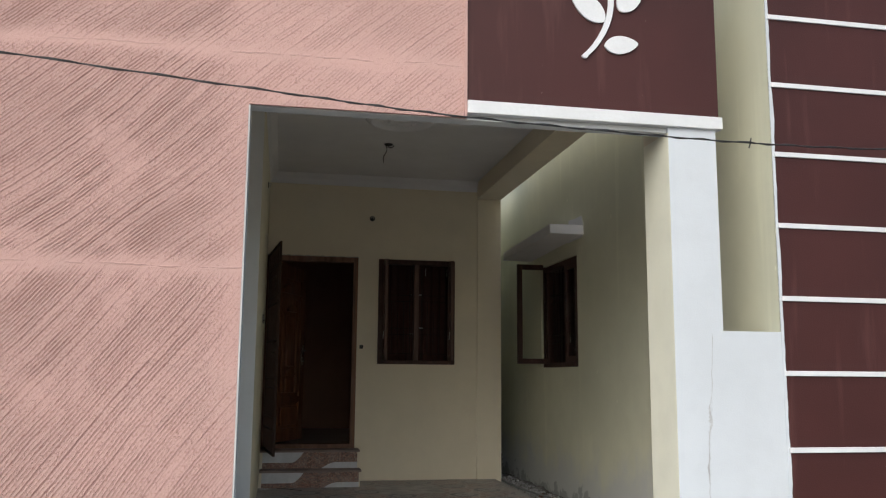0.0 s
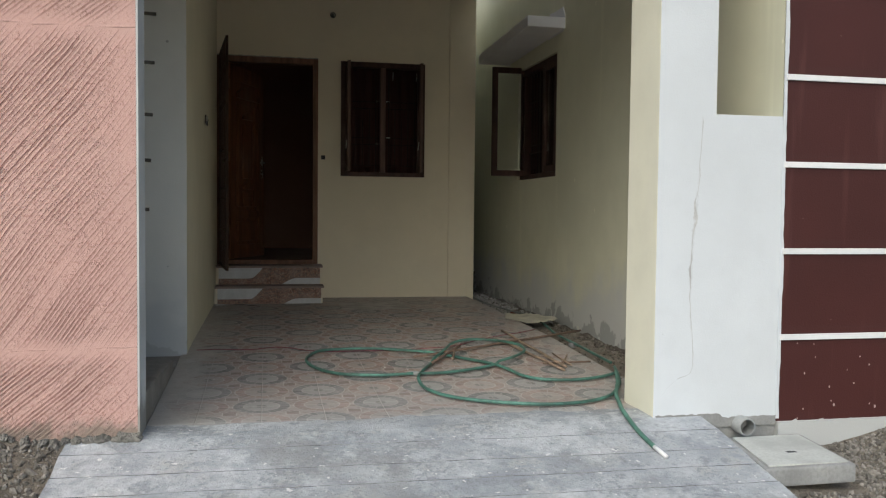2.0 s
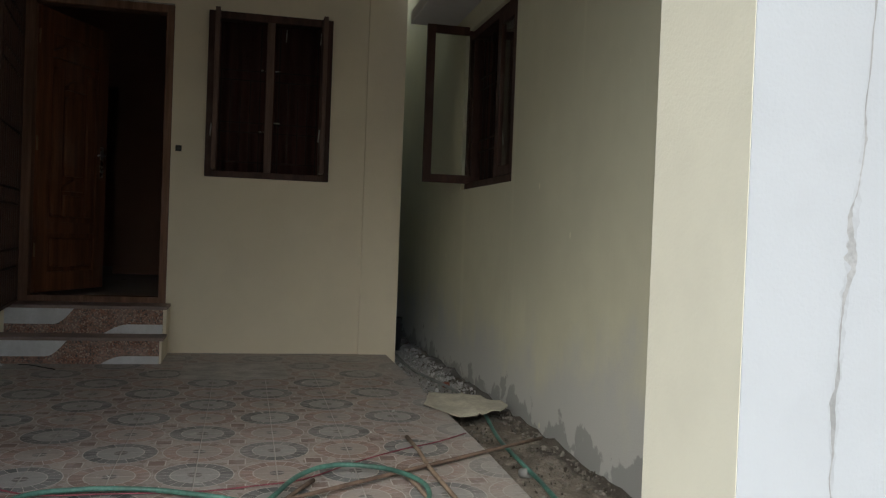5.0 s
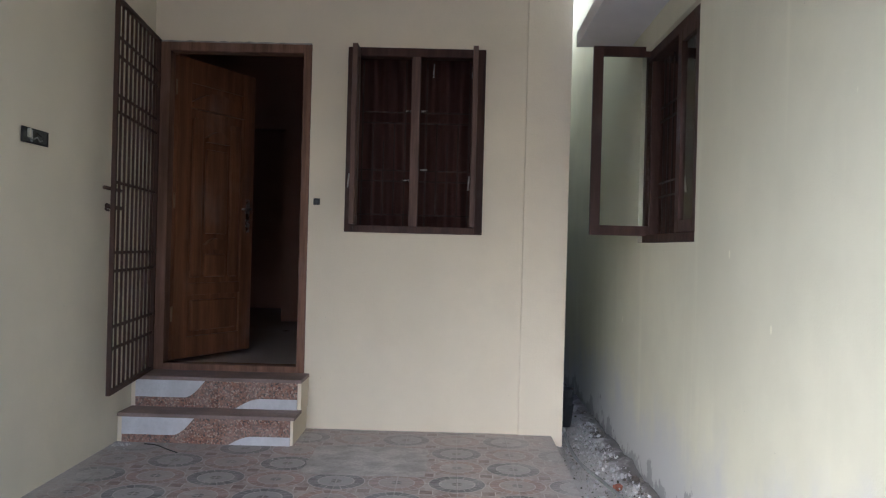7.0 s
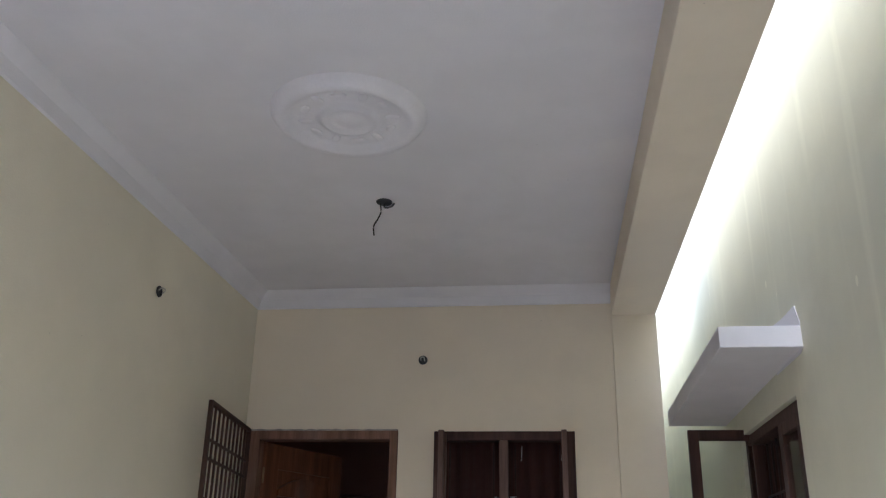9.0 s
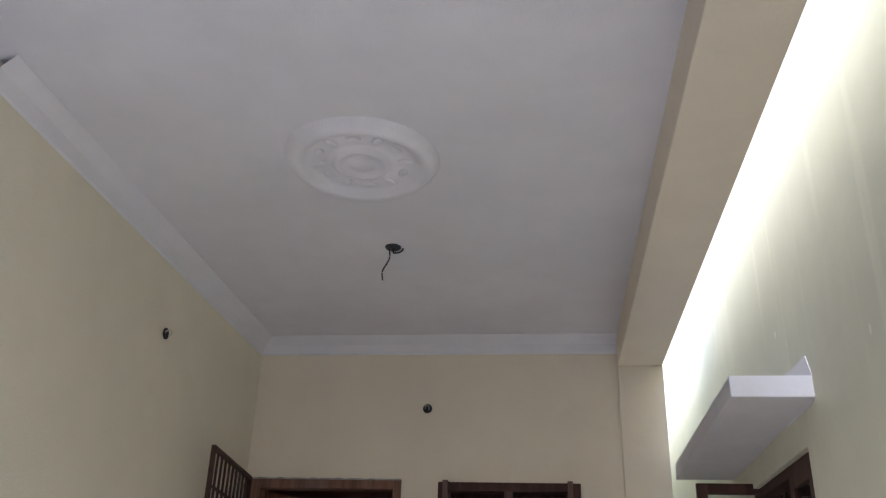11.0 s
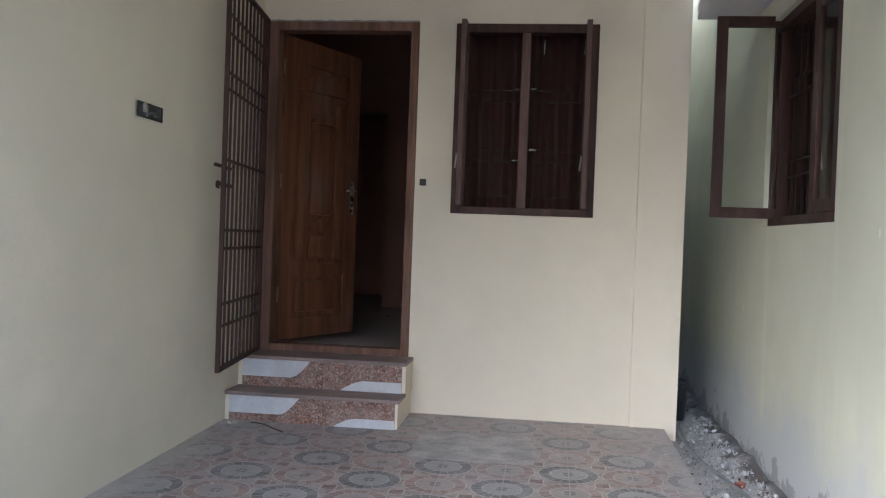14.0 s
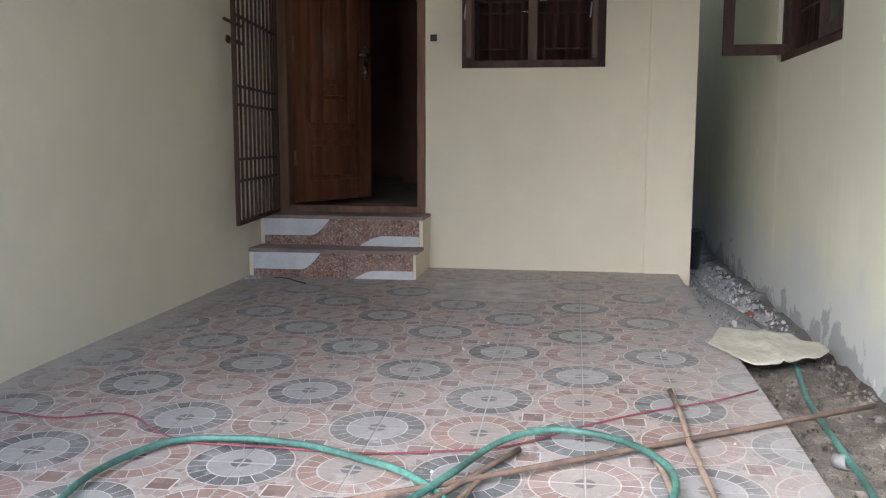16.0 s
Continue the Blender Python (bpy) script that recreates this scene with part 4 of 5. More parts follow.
cv = [[curt.verts.new((1.0 + 0.011 * i, 10.06 + 0.02 * math.sin(i * 0.7) + 0.01 * math.sin(i * 0.23), z)) for z in (1.2, 2.752)] for i in range(104)]
for a, b in zip(cv, cv[1:]):
    curt.faces.new((a[0], b[0], b[1], a[1]))
curtain = tagged(part("curtain", curt, M_CURTAIN), "dark maroon cloth hung behind the window", "curtain")
sol = curtain.modifiers.new("thick", "SOLIDIFY")
sol.thickness = 0.004

part("curtain_rod", tube([(0.98, 0.36, 2.75), (2.16, 0.36, 2.75)], 0.008, 8), M_IRON, window1)
for x in (1.0, 2.14):
    part("rod_bracket", boxes((x - 0.006, x + 0.006, 0.198, 0.37, 2.742, 2.758)), M_IRON, window1)

window2 = thing("window_2", pose(0, 0, 0), "dark brown alley window with one shutter open", "window", kind="structure")
for y0, y1, z0, z1 in ((8.10, 8.155, 1.355, 2.472), (9.245, 9.30, 1.355, 2.472), (8.155, 9.245, 1.355, 1.40), (8.155, 9.245, 2.418, 2.472), (8.52, 8.57, 1.40, 2.418)):
    part("window_frame", boxes((2.955, 3.05 if y0 == 8.52 else 3.136, y0, y1, z0, z1), bevel=0.004), M_SASH, window2)
sash(window2, 0.405, 1.11, pose(3.030, 9.215, 1.392, 0, 0, 180), M_SASH)
sash(window2, 0.365, 1.012, pose(2.962, 8.155, 1.402, 0, 0, 90), M_SASH)
for i in range(6):
    y = 8.65 + 0.1 * i
    part("grille_bar", boxes((3.03, 3.04, y - 0.005, y + 0.005, 1.40, 2.418)), M_GRILLE, window2)
for z in (1.62, 1.70, 2.06, 2.14):
    part("grille_bar", boxes((3.022, 3.03, 8.57, 9.245, z - 0.005, z + 0.005)), M_GRILLE, window2)
shade_slab = boxes((2.585, RIGHT, 7.895, 9.66, 2.638, 2.733), bevel=0.006)
for v in shade_slab.verts:
    v.co.z -= 0.022 * (v.co.y - 7.895)
structure("window_sunshade", shade_slab, M_CEIL, "white concrete sunshade over the alley window", "sunshade")

smear_edge = [(7.945, 2.62), (7.895, 2.64), (7.90, 2.75), (7.945, 2.835)] + [(7.96 + 0.03 * k, 2.838 + 0.0012 * k - 0.006 * math.sin(math.pi * k / 12)) for k in range(13)] + [(8.36, 2.62)]
smear = slab_outline([(y, z) for y, z in smear_edge], 0.003)
bmesh.ops.transform(smear, matrix=pose(RIGHT, 0, 0, 0, 0, 90), verts=smear.verts)
for v in smear.verts:
    v.co.x = RIGHT - 0.003 if abs(v.co.x - RIGHT) > 0.001 else RIGHT
structure("sunshade_paint_smear", smear, M_CEIL, "white paint smear beside the sunshade", "paint smear")

# ---- fittings on walls and ceiling ----
med = lathe([(0.0, -0.040), (0.035, -0.040), (0.05, -0.030), (0.085, -0.028), (0.10, -0.038), (0.118, -0.036), (0.125, -0.020), (0.15, -0.016), (0.215, -0.016),
             (0.245, -0.022), (0.262, -0.045), (0.285, -0.048), (0.305, -0.040), (0.325, -0.018), (0.335, 0.0)], 64)
rose = tagged(part("ceiling_medallion", med, M_MEDAL, m=pose(1.035, 7.335, CEIL)), "round white moulded plaster ceiling medallion", "medallion")
for i in range(12):
    a = 2 * math.pi * i / 12
    leaf = bmesh.new()
    bmesh.ops.create_icosphere(leaf, subdivisions=2, radius=1.0)
    bmesh.ops.scale(leaf, vec=(0.034, 0.02, 0.008), verts=leaf.verts)
    part("moulded_leaf", leaf, M_MEDAL, rose, m=pose(0.19 * math.cos(a), 0.19 * math.sin(a), -0.017, 0, 0, math.degrees(a) + 90 * (i % 2)))

hookbox = thing("ceiling_junction_box", pose(1.023, 8.225, CEIL), "black ceiling box with a loose hanging wire", "junction box")
part("cover", lathe([(0.0, -0.010), (0.038, -0.010), (0.042, -0.005), (0.042, 0.0)], 20), M_RUST, hookbox)
part("wire", tube(smooth_line([(-0.02, 0, -0.01), (-0.015, 0, -0.06), (-0.03, 0.0, -0.10), (-0.05, 0, -0.14), (-0.045, 0, -0.19)], 5), 0.004, 6), M_WIRE, hookbox)
part("fan_hook", tube(smooth_line([(0.0, 0, -0.012), (0.005, 0, -0.035), (0.04, 0, -0.03), (0.055, 0, -0.012)], 5), 0.005, 6), M_RUST, hookbox)


def light_point(m):
    """A round conduit box in the wall with wire ends."""
    ob = thing("wall_light_box", m, "round black wiring box with bare wire ends", "wiring box", "unfinished light points")
    part("ring", lathe([(0.019, 0.0), (0.030, 0.0), (0.030, 0.006), (0.021, 0.008), (0.019, 0.0)], 20), M_BLACK, ob)
    part("cup", lathe([(0.0, 0.002), (0.020, 0.002)], 20), M_BLACK, ob)
    part("wire", tube(smooth_line([(-0.015, 0, 0.003), (-0.01, 0.015, 0.02), (0.01, 0.01, 0.03), (0.012, -0.01, 0.015)], 5), 0.0035, 6), M_PALEWIRE, ob)
    return ob


light_point(pose(1.034, BACK - 0.001, 3.044, 90, 0, 0))
light_point(pose(LEFT + 0.001, 8.20, 3.05, 90, 0, 90))

switch = thing("switch_box", pose(LEFT, 8.135, 1.76), "open black switch box with loose wire ends", "switch box")
part("box_rim", boxes((0.0, 0.006, -0.125, -0.117, -0.035, 0.035), (0.0, 0.006, 0.117, 0.125, -0.035, 0.035), (0.0, 0.006, -0.117, 0.117, 0.028, 0.035), (0.0, 0.006, -0.117, 0.117, -0.035, -0.028)), M_BLACK, switch)
part("box_back", boxes((0.0, 0.002, -0.117, 0.117, -0.028, 0.028)), plain("dusty_box_back", (0.09, 0.095, 0.085), 0.8, 0.5, 30, 150), switch)
part("module_gap", boxes((0.002, 0.007, -0.045, -0.028, -0.028, 0.028), bevel=0.002), M_CEMENT, switch)
part("terminal", boxes((0.002, 0.016, -0.075, -0.058, -0.010, 0.032), bevel=0.003), M_PALEWIRE, switch, "pale wire terminal")
part("wire", tube(smooth_line([(0.002, -0.065, -0.01), (0.014, -0.04, -0.018), (0.012, 0.0, -0.004), (0.006, 0.04, -0.018), (0.004, 0.07, -0.01)], 5), 0.0032, 6), M_HOSE_GREY, switch)
part("wire", tube(smooth_line([(0.002, 0.02, 0.02), (0.014, 0.035, 0.006), (0.010, 0.06, 0.010)], 5), 0.0028, 6), M_WIRE, switch)

bell = thing("doorbell_box", pose(0.938, BACK, 1.57), "small black bell push box", "bell box")
part("box_rim", boxes((-0.021, 0.021, -0.006, 0.0, -0.021, 0.021), bevel=0.002), M_BLACK, bell)
part("terminal", boxes((-0.008, 0.008, -0.009, -0.006, -0.008, 0.008), bevel=0.002), M_RUST, bell)

# bamboo ladder leaning in the side bay
ladder = thing("bamboo_ladder", pose(-0.468, 6.085, 0.046, -4, 1.7, 0), "dusty bamboo pole ladder leaning on the bay wall", "ladder")
LADDER_Z = (0.385, 0.695, 0.97, 1.27, 1.55, 1.87, 2.17, 2.49)
for k, x in enumerate((0.0, -0.36)):
    pts = [(x + 0.003 * math.sin(i * 1.9 + k), 0.003 * math.cos(i * 1.3), 0.30 * i) for i in range(10)]
    part("pole", tube(smooth_line(pts, 3), 0.026, 10), M_POLE, ladder)
for z in LADDER_Z:
    part("rung", tube([(-0.46, -0.012, z + 0.004), (0.10 - 0.03 * (z < 0.7), -0.012, z)], 0.011, 8), M_POLE, ladder)
part("rope_knot", lathe([(0.0, -0.035), (0.026, -0.03), (0.033, 0.0), (0.026, 0.03), (0.0, 0.035)], 12), M_ROPEBROWN, ladder, "brown rope tie", m=pose(0.0, -0.012, 1.27))
part("rope_end", tube(smooth_line([(0.02, -0.02, 1.27), (0.045, -0.03, 1.26), (0.05, -0.03, 1.20), (0.066, -0.03, 1.14)], 4), 0.006, 6), M_ROPEBROWN, ladder)
bucket = thing("dark_bucket", pose(-0.575, 6.22, 0.046), "dark plastic bucket on the cement floor", "bucket")
part("body", lathe([(0.0, 0.0), (0.085, 0.0), (0.105, 0.26), (0.113, 0.265), (0.113, 0.28), (0.10, 0.28), (0.08, 0.012), (0.0, 0.012)], 24), M_POT, bucket)

# relief twig with leaves on the maroon panel
twig = thing("leaf_relief", pose(0, FRONT + 0.008, 0), "white painted twig and leaf relief", "wall ornament")


def leaf_shape(x, z, length, width, angle):
    a, pts = radians(angle), []
    for k in range(32):
        s = 2 * math.pi * k / 32
        u, v = 0.5 * length * (1 + math.cos(s)), 0.55 * width * math.copysign(abs(math.sin(s)) ** 1.35, math.sin(s)) * (1.1 - 0.2 * math.cos(s))
        pts.append((x + u * math.cos(a) - v * math.sin(a), z + u * math.sin(a) + v * math.cos(a)))
    return pts


stem = smooth_line([(1.735, 0, 3.13), (1.80, 0, 3.20), (1.87, 0, 3.32), (1.905, 0, 3.46), (1.90, 0, 3.62), (1.93, 0, 3.8), (2.0, 0, 3.98)], 6)
outline = [(p.x - 0.020 + 0.006 * i / len(stem), p.z) for i, p in enumerate(stem)] + [(p.x + 0.020 - 0.006 * i / len(stem), p.z) for i, p in reversed(list(enumerate(stem)))]
tip = [(1.735 - 0.020 * math.cos(math.pi * k / 8) , 3.13 - 0.016 * math.sin(math.pi * k / 8)) for k in range(1, 8)]
part("stem", slab_outline(outline + tip[::-1], 0.012), M_STRIPE, twig)
for lf in ((1.86, 3.20, 0.215, 0.092, 8), (1.862, 3.355, 0.27, 0.112, 140), (1.958, 3.43, 0.24, 0.11, 52), (1.89, 3.62, 0.23, 0.12, 140), (1.94, 3.72, 0.22, 0.115, 35)):
    part("leaf", slab_outline(leaf_shape(*lf), 0.012), M_STRIPE, twig)

# damp crack down the white column joint
crk = bmesh.new()
last = None
for p in smooth_line([(2.484, 0, 1.50), (2.468, 0, 1.16), (2.451, 0, 1.075), (2.461, 0, 0.985), (2.441, 0, 0.89), (2.435, 0, 0.60), (2.457, 0, 0.32), (2.445, 0, 0.22), (2.367, 0, 0.184), (2.297, 0, 0.115)], 24):
    n1, n2, n3 = (noise.noise(Vector((p.z * k, p.x * k, s))) for k, s in ((22, 1), (75, 2), (55, 8)))
    blotch = 0.011 * max(0.0, 1 - abs(p.z - 1.0) / 0.10) + 0.007 * max(0.0, 1 - abs(p.z - 0.74) / 0.08)
    w = max(0.0006, 0.0018 + 0.0016 * n2 + blotch * (0.75 + 0.8 * n3))
    cx = p.x + 0.005 * n1 + 0.002 * n2
    here = [crk.verts.new((cx - w * (1.3 + 0.5 * n2), FRONT - 0.0015, p.z)), crk.verts.new((cx + w * (0.6 - 0.5 * n3), FRONT - 0.0015, p.z + 0.003))]
    if last:
        crk.faces.new((last[0], last[1], here[1], here[0]))
    last = here
stain = bmesh.new()
last = None
for p in smooth_line([(2.478, 0, 1.30), (2.464, 0, 1.12), (2.455, 0, 1.0), (2.443, 0, 0.86), (2.437, 0, 0.66), (2.442, 0, 0.40)], 22):
    n1, n2 = 1.5 * noise.noise(Vector((p.z * 55, 0, 12))), 1.5 * noise.noise(Vector((p.z * 55, 0, 19)))
    k = (0.35 + 0.65 * max(0.0, noise.noise(Vector((p.z * 9, 0, 5))) + 0.5)) * min(1.0, (1.31 - p.z) / 0.2, (p.z - 0.395) / 0.3)
    here = [stain.verts.new((p.x - k * (0.014 + 0.010 * n1), FRONT - 0.001, p.z)), stain.verts.new((p.x + k * (0.008 + 0.008 * n2), FRONT - 0.001, p.z))]
    if last:
        stain.faces.new((last[0], last[1], here[1], here[0]))
    last = here
structure("column_damp_stain", stain, plain("pale_damp_stain", (0.605, 0.63, 0.67), 0.9, 0.10, 20, 90, 0.001), "faint grey damp stain along the column crack", "stain")
structure("column_crack", crk, M_CRACK, "grey damp crack in the white column", "crack")

# ---- street edge ----
lump_rnd = random.Random(3)
for i in range(16):
    x, k = -0.20 - 0.042 * i + lump_rnd.uniform(-0.015, 0.015), lump_rnd.uniform(0.40, 0.75) * (1.2 if i < 2 else 1.0)
    lump = bmesh.new()
    bmesh.ops.create_icosphere(lump, subdivisions=3, radius=1.0)
    for v in lump.verts:
        d = 1 + 0.5 * noise.noise(v.co * 1.8 + Vector((i * 5, 0, 0))) + 0.35 * noise.noise(v.co * 5.0 + Vector((0, i * 3, 0)))
        v.co = Vector((v.co.x * 0.055 * k, v.co.y * 0.030 * k, v.co.z * 0.038 * k)) * d
    tagged(part("mortar_lump", lump, M_MORTAR, m=pose(x, FRONT - 0.006, max(ground_z(x, FRONT - 0.02), ramp_z(FRONT) if x > -0.49 else -1.0) + 0.004, 0, 0, 8 * i)), "rough dirty mortar lump at the wall foot", "mortar lump", "mortar lumps along the wall")

pipe = thing("drain_pipe", pose(2.725, FRONT - 0.075, -0.050, -90, 0, 0), "grey plastic drain pipe stub", "pipe")
part("tube_wall", lathe([(0.038, 0.0), (0.0455, 0.0), (0.0455, 0.16), (0.038, 0.16), (0.038, 0.0)], 28), M_PVC, pipe)

cover = thing("inspection_cover", pose(2.782, 4.24, -0.19), "square concrete inspection chamber cover", "cover")
COVER = ((-0.158, 0.325), (0.263, 0.328), (0.193, -0.20), (-0.266, -0.206))


def cover_plate(k, z0, z1, bevel):
    bm = bmesh.new()
    low, high = ([bm.verts.new((x * k, y * k, z)) for x, y in COVER] for z in (z0, z1))
    bm.faces.new(low), bm.faces.new(high)
    for i in range(4):
        bm.faces.new((low[i], low[(i + 1) % 4], high[(i + 1) % 4], high[i]))
    bmesh.ops.bevel(bm, geom=bm.edges[:], offset=bevel, segments=2, profile=0.6, affect="EDGES")
    return bm


part("slab", cover_plate(1.0, 0.0, 0.085, 0.010), M_CEMENT, cover)
part("lid", cover_plate(0.88, 0.0855, 0.093, 0.003), plain("pale_cast_concrete", (0.52, 0.53, 0.51), 0.85, 0.18, 5, 70, 0.002), cover)
# dark plates on the lid give the lifting hole's shade as colour
part("lifting_hole_dark_plate", boxes((-0.026, 0.024, -0.009, 0.010, 0.091, 0.0942), (-0.012, 0.006, 0.008, 0.015, 0.091, 0.0941)), M_RUST, cover)

wire = thing("overhead_wire", pose(0, 0, 0), "thin twisted black cable across the street front", "cable")
wp = [(-5.2, 4.30, 3.10), (-3.0, 4.30, 2.925), (-1.37, 4.30, 2.782), (0.0, 4.30, 2.672), (0.82, 4.30, 2.615), (1.8, 4.30, 2.58), (2.60, 4.30, 2.566), (3.48, 4.30, 2.58), (5.0, 4.30, 2.64), (7.4, 4.30, 2.85)]
wl = smooth_line(wp, 14)
part("strand", tube(wl, 0.0042, 6), M_WIRE, wire)
part("strand", tube([p + Vector((0, 0.006 * math.cos(i * 1.3), 0.007 * math.sin(i * 1.3))) for i, p in enumerate(wl)], 0.003, 5), M_WIRE, wire)
part("tie", tube([(2.60, 4.285, 2.59), (2.604, 4.30, 2.566), (2.60, 4.31, 2.54)], 0.004, 5), M_WIRE, wire)
for ex, ez in ((-5.2, 3.10), (7.4, 2.85)):
    part("wall_hook", tube([(ex, 4.30, ez), (ex, 4.45, ez), (ex, 4.62, ez)], 0.01, 6), M_RUST, wire)

# ---- loose things on the floor ----


def on_floor(points, lift):
    return [(x, y, floor_z(y) + lift) for x, y in points]


HR = 0.0097
hose = thing("garden_hose", pose(0, 0, 0), "green plastic hose lying in loose loops on tiles", "hose")
loop_a = [(1.23, 5.70), (1.03, 5.68), (0.80, 5.74), (0.66, 5.92), (0.61, 6.18), (0.70, 6.43), (0.88, 6.49), (1.09, 6.475), (1.285, 6.40), (1.44, 6.31), (1.60, 6.12),
          (1.76, 5.92), (1.83, 5.74), (1.86, 5.58), (1.95, 5.46), (2.12, 5.42), (2.30, 5.46), (2.46, 5.56)]
loop_b = [(1.23, 5.70), (1.42, 5.70), (1.66, 5.80), (1.90, 5.98), (2.06, 6.18), (2.10, 6.38), (2.03, 6.54), (1.90, 6.63), (1.76, 6.635), (1.64, 6.52), (1.54, 6.30), (1.42, 6.04),
          (1.29, 5.76), (1.23, 5.55), (1.24, 5.30), (1.36, 5.10), (1.58, 4.95), (1.80, 4.88), (2.02, 4.91), (2.20, 5.03), (2.36, 5.28), (2.45, 5.50), (2.52, 5.72)]
tail = [(2.46, 5.56), (2.37, 5.32), (2.24, 5.04), (2.165, 4.82), (2.11, 4.64)]
part("hose_length", tube(smooth_line(on_floor(loop_a, HR + 0.010), 8), HR, 9), M_HOSE, hose)
part("hose_length", tube([p + Vector((0, 0, 0.017)) if 20 < i < 90 else p for i, p in enumerate(smooth_line(on_floor(loop_b, HR + 0.010), 8))], HR, 9), M_HOSE, hose)
tail_pts = on_floor(tail, HR + 0.016) + [(2.095, 4.43, ramp_z(4.43) + 0.016), (2.10, 4.27, ramp_z(4.27) + 0.016)]
part("hose_length", tube(smooth_line(tail_pts, 6), HR * 1.15, 9), M_HOSE_DULL, hose)
part("nozzle", tube([(2.10, 4.27, ramp_z(4.27) + 0.016), (2.107, 4.225, ramp_z(4.225) + 0.016), (2.115, 4.175, ramp_z(4.175) + 0.014)], 0.010, 9), M_STRIPE, hose, "white plastic hose end")
part("joint_clip", tube(on_floor([(1.20, 5.715), (1.26, 5.69)], HR + 0.010), 0.0145, 10), M_PVC, hose, "pale hose clip")
alley_hose = thing("alley_hose", pose(0, 0, 0), "dusty hose lying along the alley soil", "hose")
part("hose_length", tube(smooth_line([(2.55, 5.85, 0.05), (2.57, 6.2, 0.05), (2.60, 6.51, 0.045), (2.615, 6.80, 0.045), (2.645, 7.24, 0.045), (2.72, 7.75, 0.055), (2.73, 8.0, 0.06)], 8), HR, 9), M_HOSE, alley_hose)
part("hose_length", tube(smooth_line([(2.73, 8.0, 0.06), (2.71, 8.4, 0.065), (2.66, 8.75, 0.065), (2.59, 9.1, 0.075), (2.585, 9.5, 0.075), (2.61, 9.9, 0.07)], 8), HR, 9), M_HOSE_GREY, alley_hose, "dusty grey length")

cord = thing("red_cord", pose(0, 0, 0), "thin pink-red cord trailing across the tiles", "cord")
cp = [(-0.10, 6.62), (0.05, 6.625), (0.26, 6.60), (0.40, 6.66), (0.50, 6.64), (0.62, 6.54), (0.76, 6.475), (1.0, 6.47), (1.27, 6.465), (1.48, 6.51), (1.67, 6.575), (1.88, 6.76), (2.09, 6.92), (2.30, 7.05), (2.47, 7.20)]
part("strand", tube(smooth_line(on_floor(cp, 0.008), 6), 0.0029, 6), M_ROPE, cord)


def stick(name, a, b, r, material, label, sag=0.0):
    ob = thing(name, pose(0, 0, 0), label, name.replace("_", " "), "sticks lying on the tiles")
    bend = min(1.0, (Vector(b) - Vector(a)).length / 1.1) ** 2
    mid = [Vector(a).lerp(Vector(b), k / 6) + Vector((0.006 * bend * math.sin(k * 2.1), 0.004 * bend * math.cos(k * 1.7), -sag * math.sin(math.pi * k / 6))) for k in range(7)]
    part("shaft", tube(mid, r, 8), material, ob)


stick("iron_bar", (1.30, 6.12, floor_z(6.12) + 0.030), (2.80, 7.07, 0.085), 0.0085, M_RUSTBAR, "long rusty brown bar across the hose")
stick("bamboo_stick", (2.17, 7.12, floor_z(7.12) + 0.014), (2.195, 5.72, floor_z(5.72) + 0.03), 0.009, M_STICK, "short pale bamboo stick")
stick("bamboo_stick", (2.06, 6.58, floor_z(6.58) + 0.016), (2.17, 5.68, floor_z(5.68) + 0.02), 0.009, M_STICK, "short pale bamboo stick under the bar")
stick("wooden_stick", (1.38, 5.90, floor_z(5.9) + 0.04), (1.70, 6.54, floor_z(6.54) + 0.014), 0.0085, M_RUSTBAR, "short brown stick on the hose")
stick("wooden_stick", (1.52, 5.95, floor_z(5.95) + 0.045), (1.62, 6.35, floor_z(6.35) + 0.014), 0.008, M_STICK, "short brown stick on the hose")

stick("wooden_twig", (2.36, 6.16, floor_z(6.16) + 0.010), (2.20, 5.80, floor_z(5.8) + 0.014), 0.006, M_STICK, "thin dry twig on the tiles")
stick("wooden_twig", (2.44, 5.93, floor_z(5.93) + 0.012), (2.10, 5.88, floor_z(5.88) + 0.020), 0.006, M_RUSTBAR, "thin dry twig on the tiles")
stick("wooden_twig", (2.28, 6.22, floor_z(6.22) + 0.010), (2.26, 5.80, floor_z(5.8) + 0.022), 0.006, M_STICK, "thin dry twig on the tiles")
cup = thing("broken_pipe_piece", pose(2.60, 6.70, 0.028, 78, 0, 35), "broken white plastic pipe piece on the soil", "pipe piece")
part("tube_wall", lathe([(0.018, -0.022), (0.021, -0.022), (0.021, 0.025), (0.018, 0.025), (0.018, -0.022)], 18), M_CEMENT, cup)

# cracked cement sack sheet lying across the floor's edge
sm = bmesh.new()
NU, NV = 24, 18
LEFT_EDGE = [Vector(p) for p in ((2.506, 8.21, 0), (2.455, 8.02, 0), (2.400, 7.84, 0), (2.46, 7.67, 0), (2.526, 7.513, 0))]
RIGHT_EDGE = [Vector(p) for p in ((2.79, 8.07, 0), (2.795, 7.95, 0), (2.865, 7.92, 0), (2.87, 7.80, 0), (2.80, 7.68, 0))]


def along_edge(pts, v):
    k = min(int(v * (len(pts) - 1)), len(pts) - 2)
    return pts[k].lerp(pts[k + 1], v * (len(pts) - 1) - k)


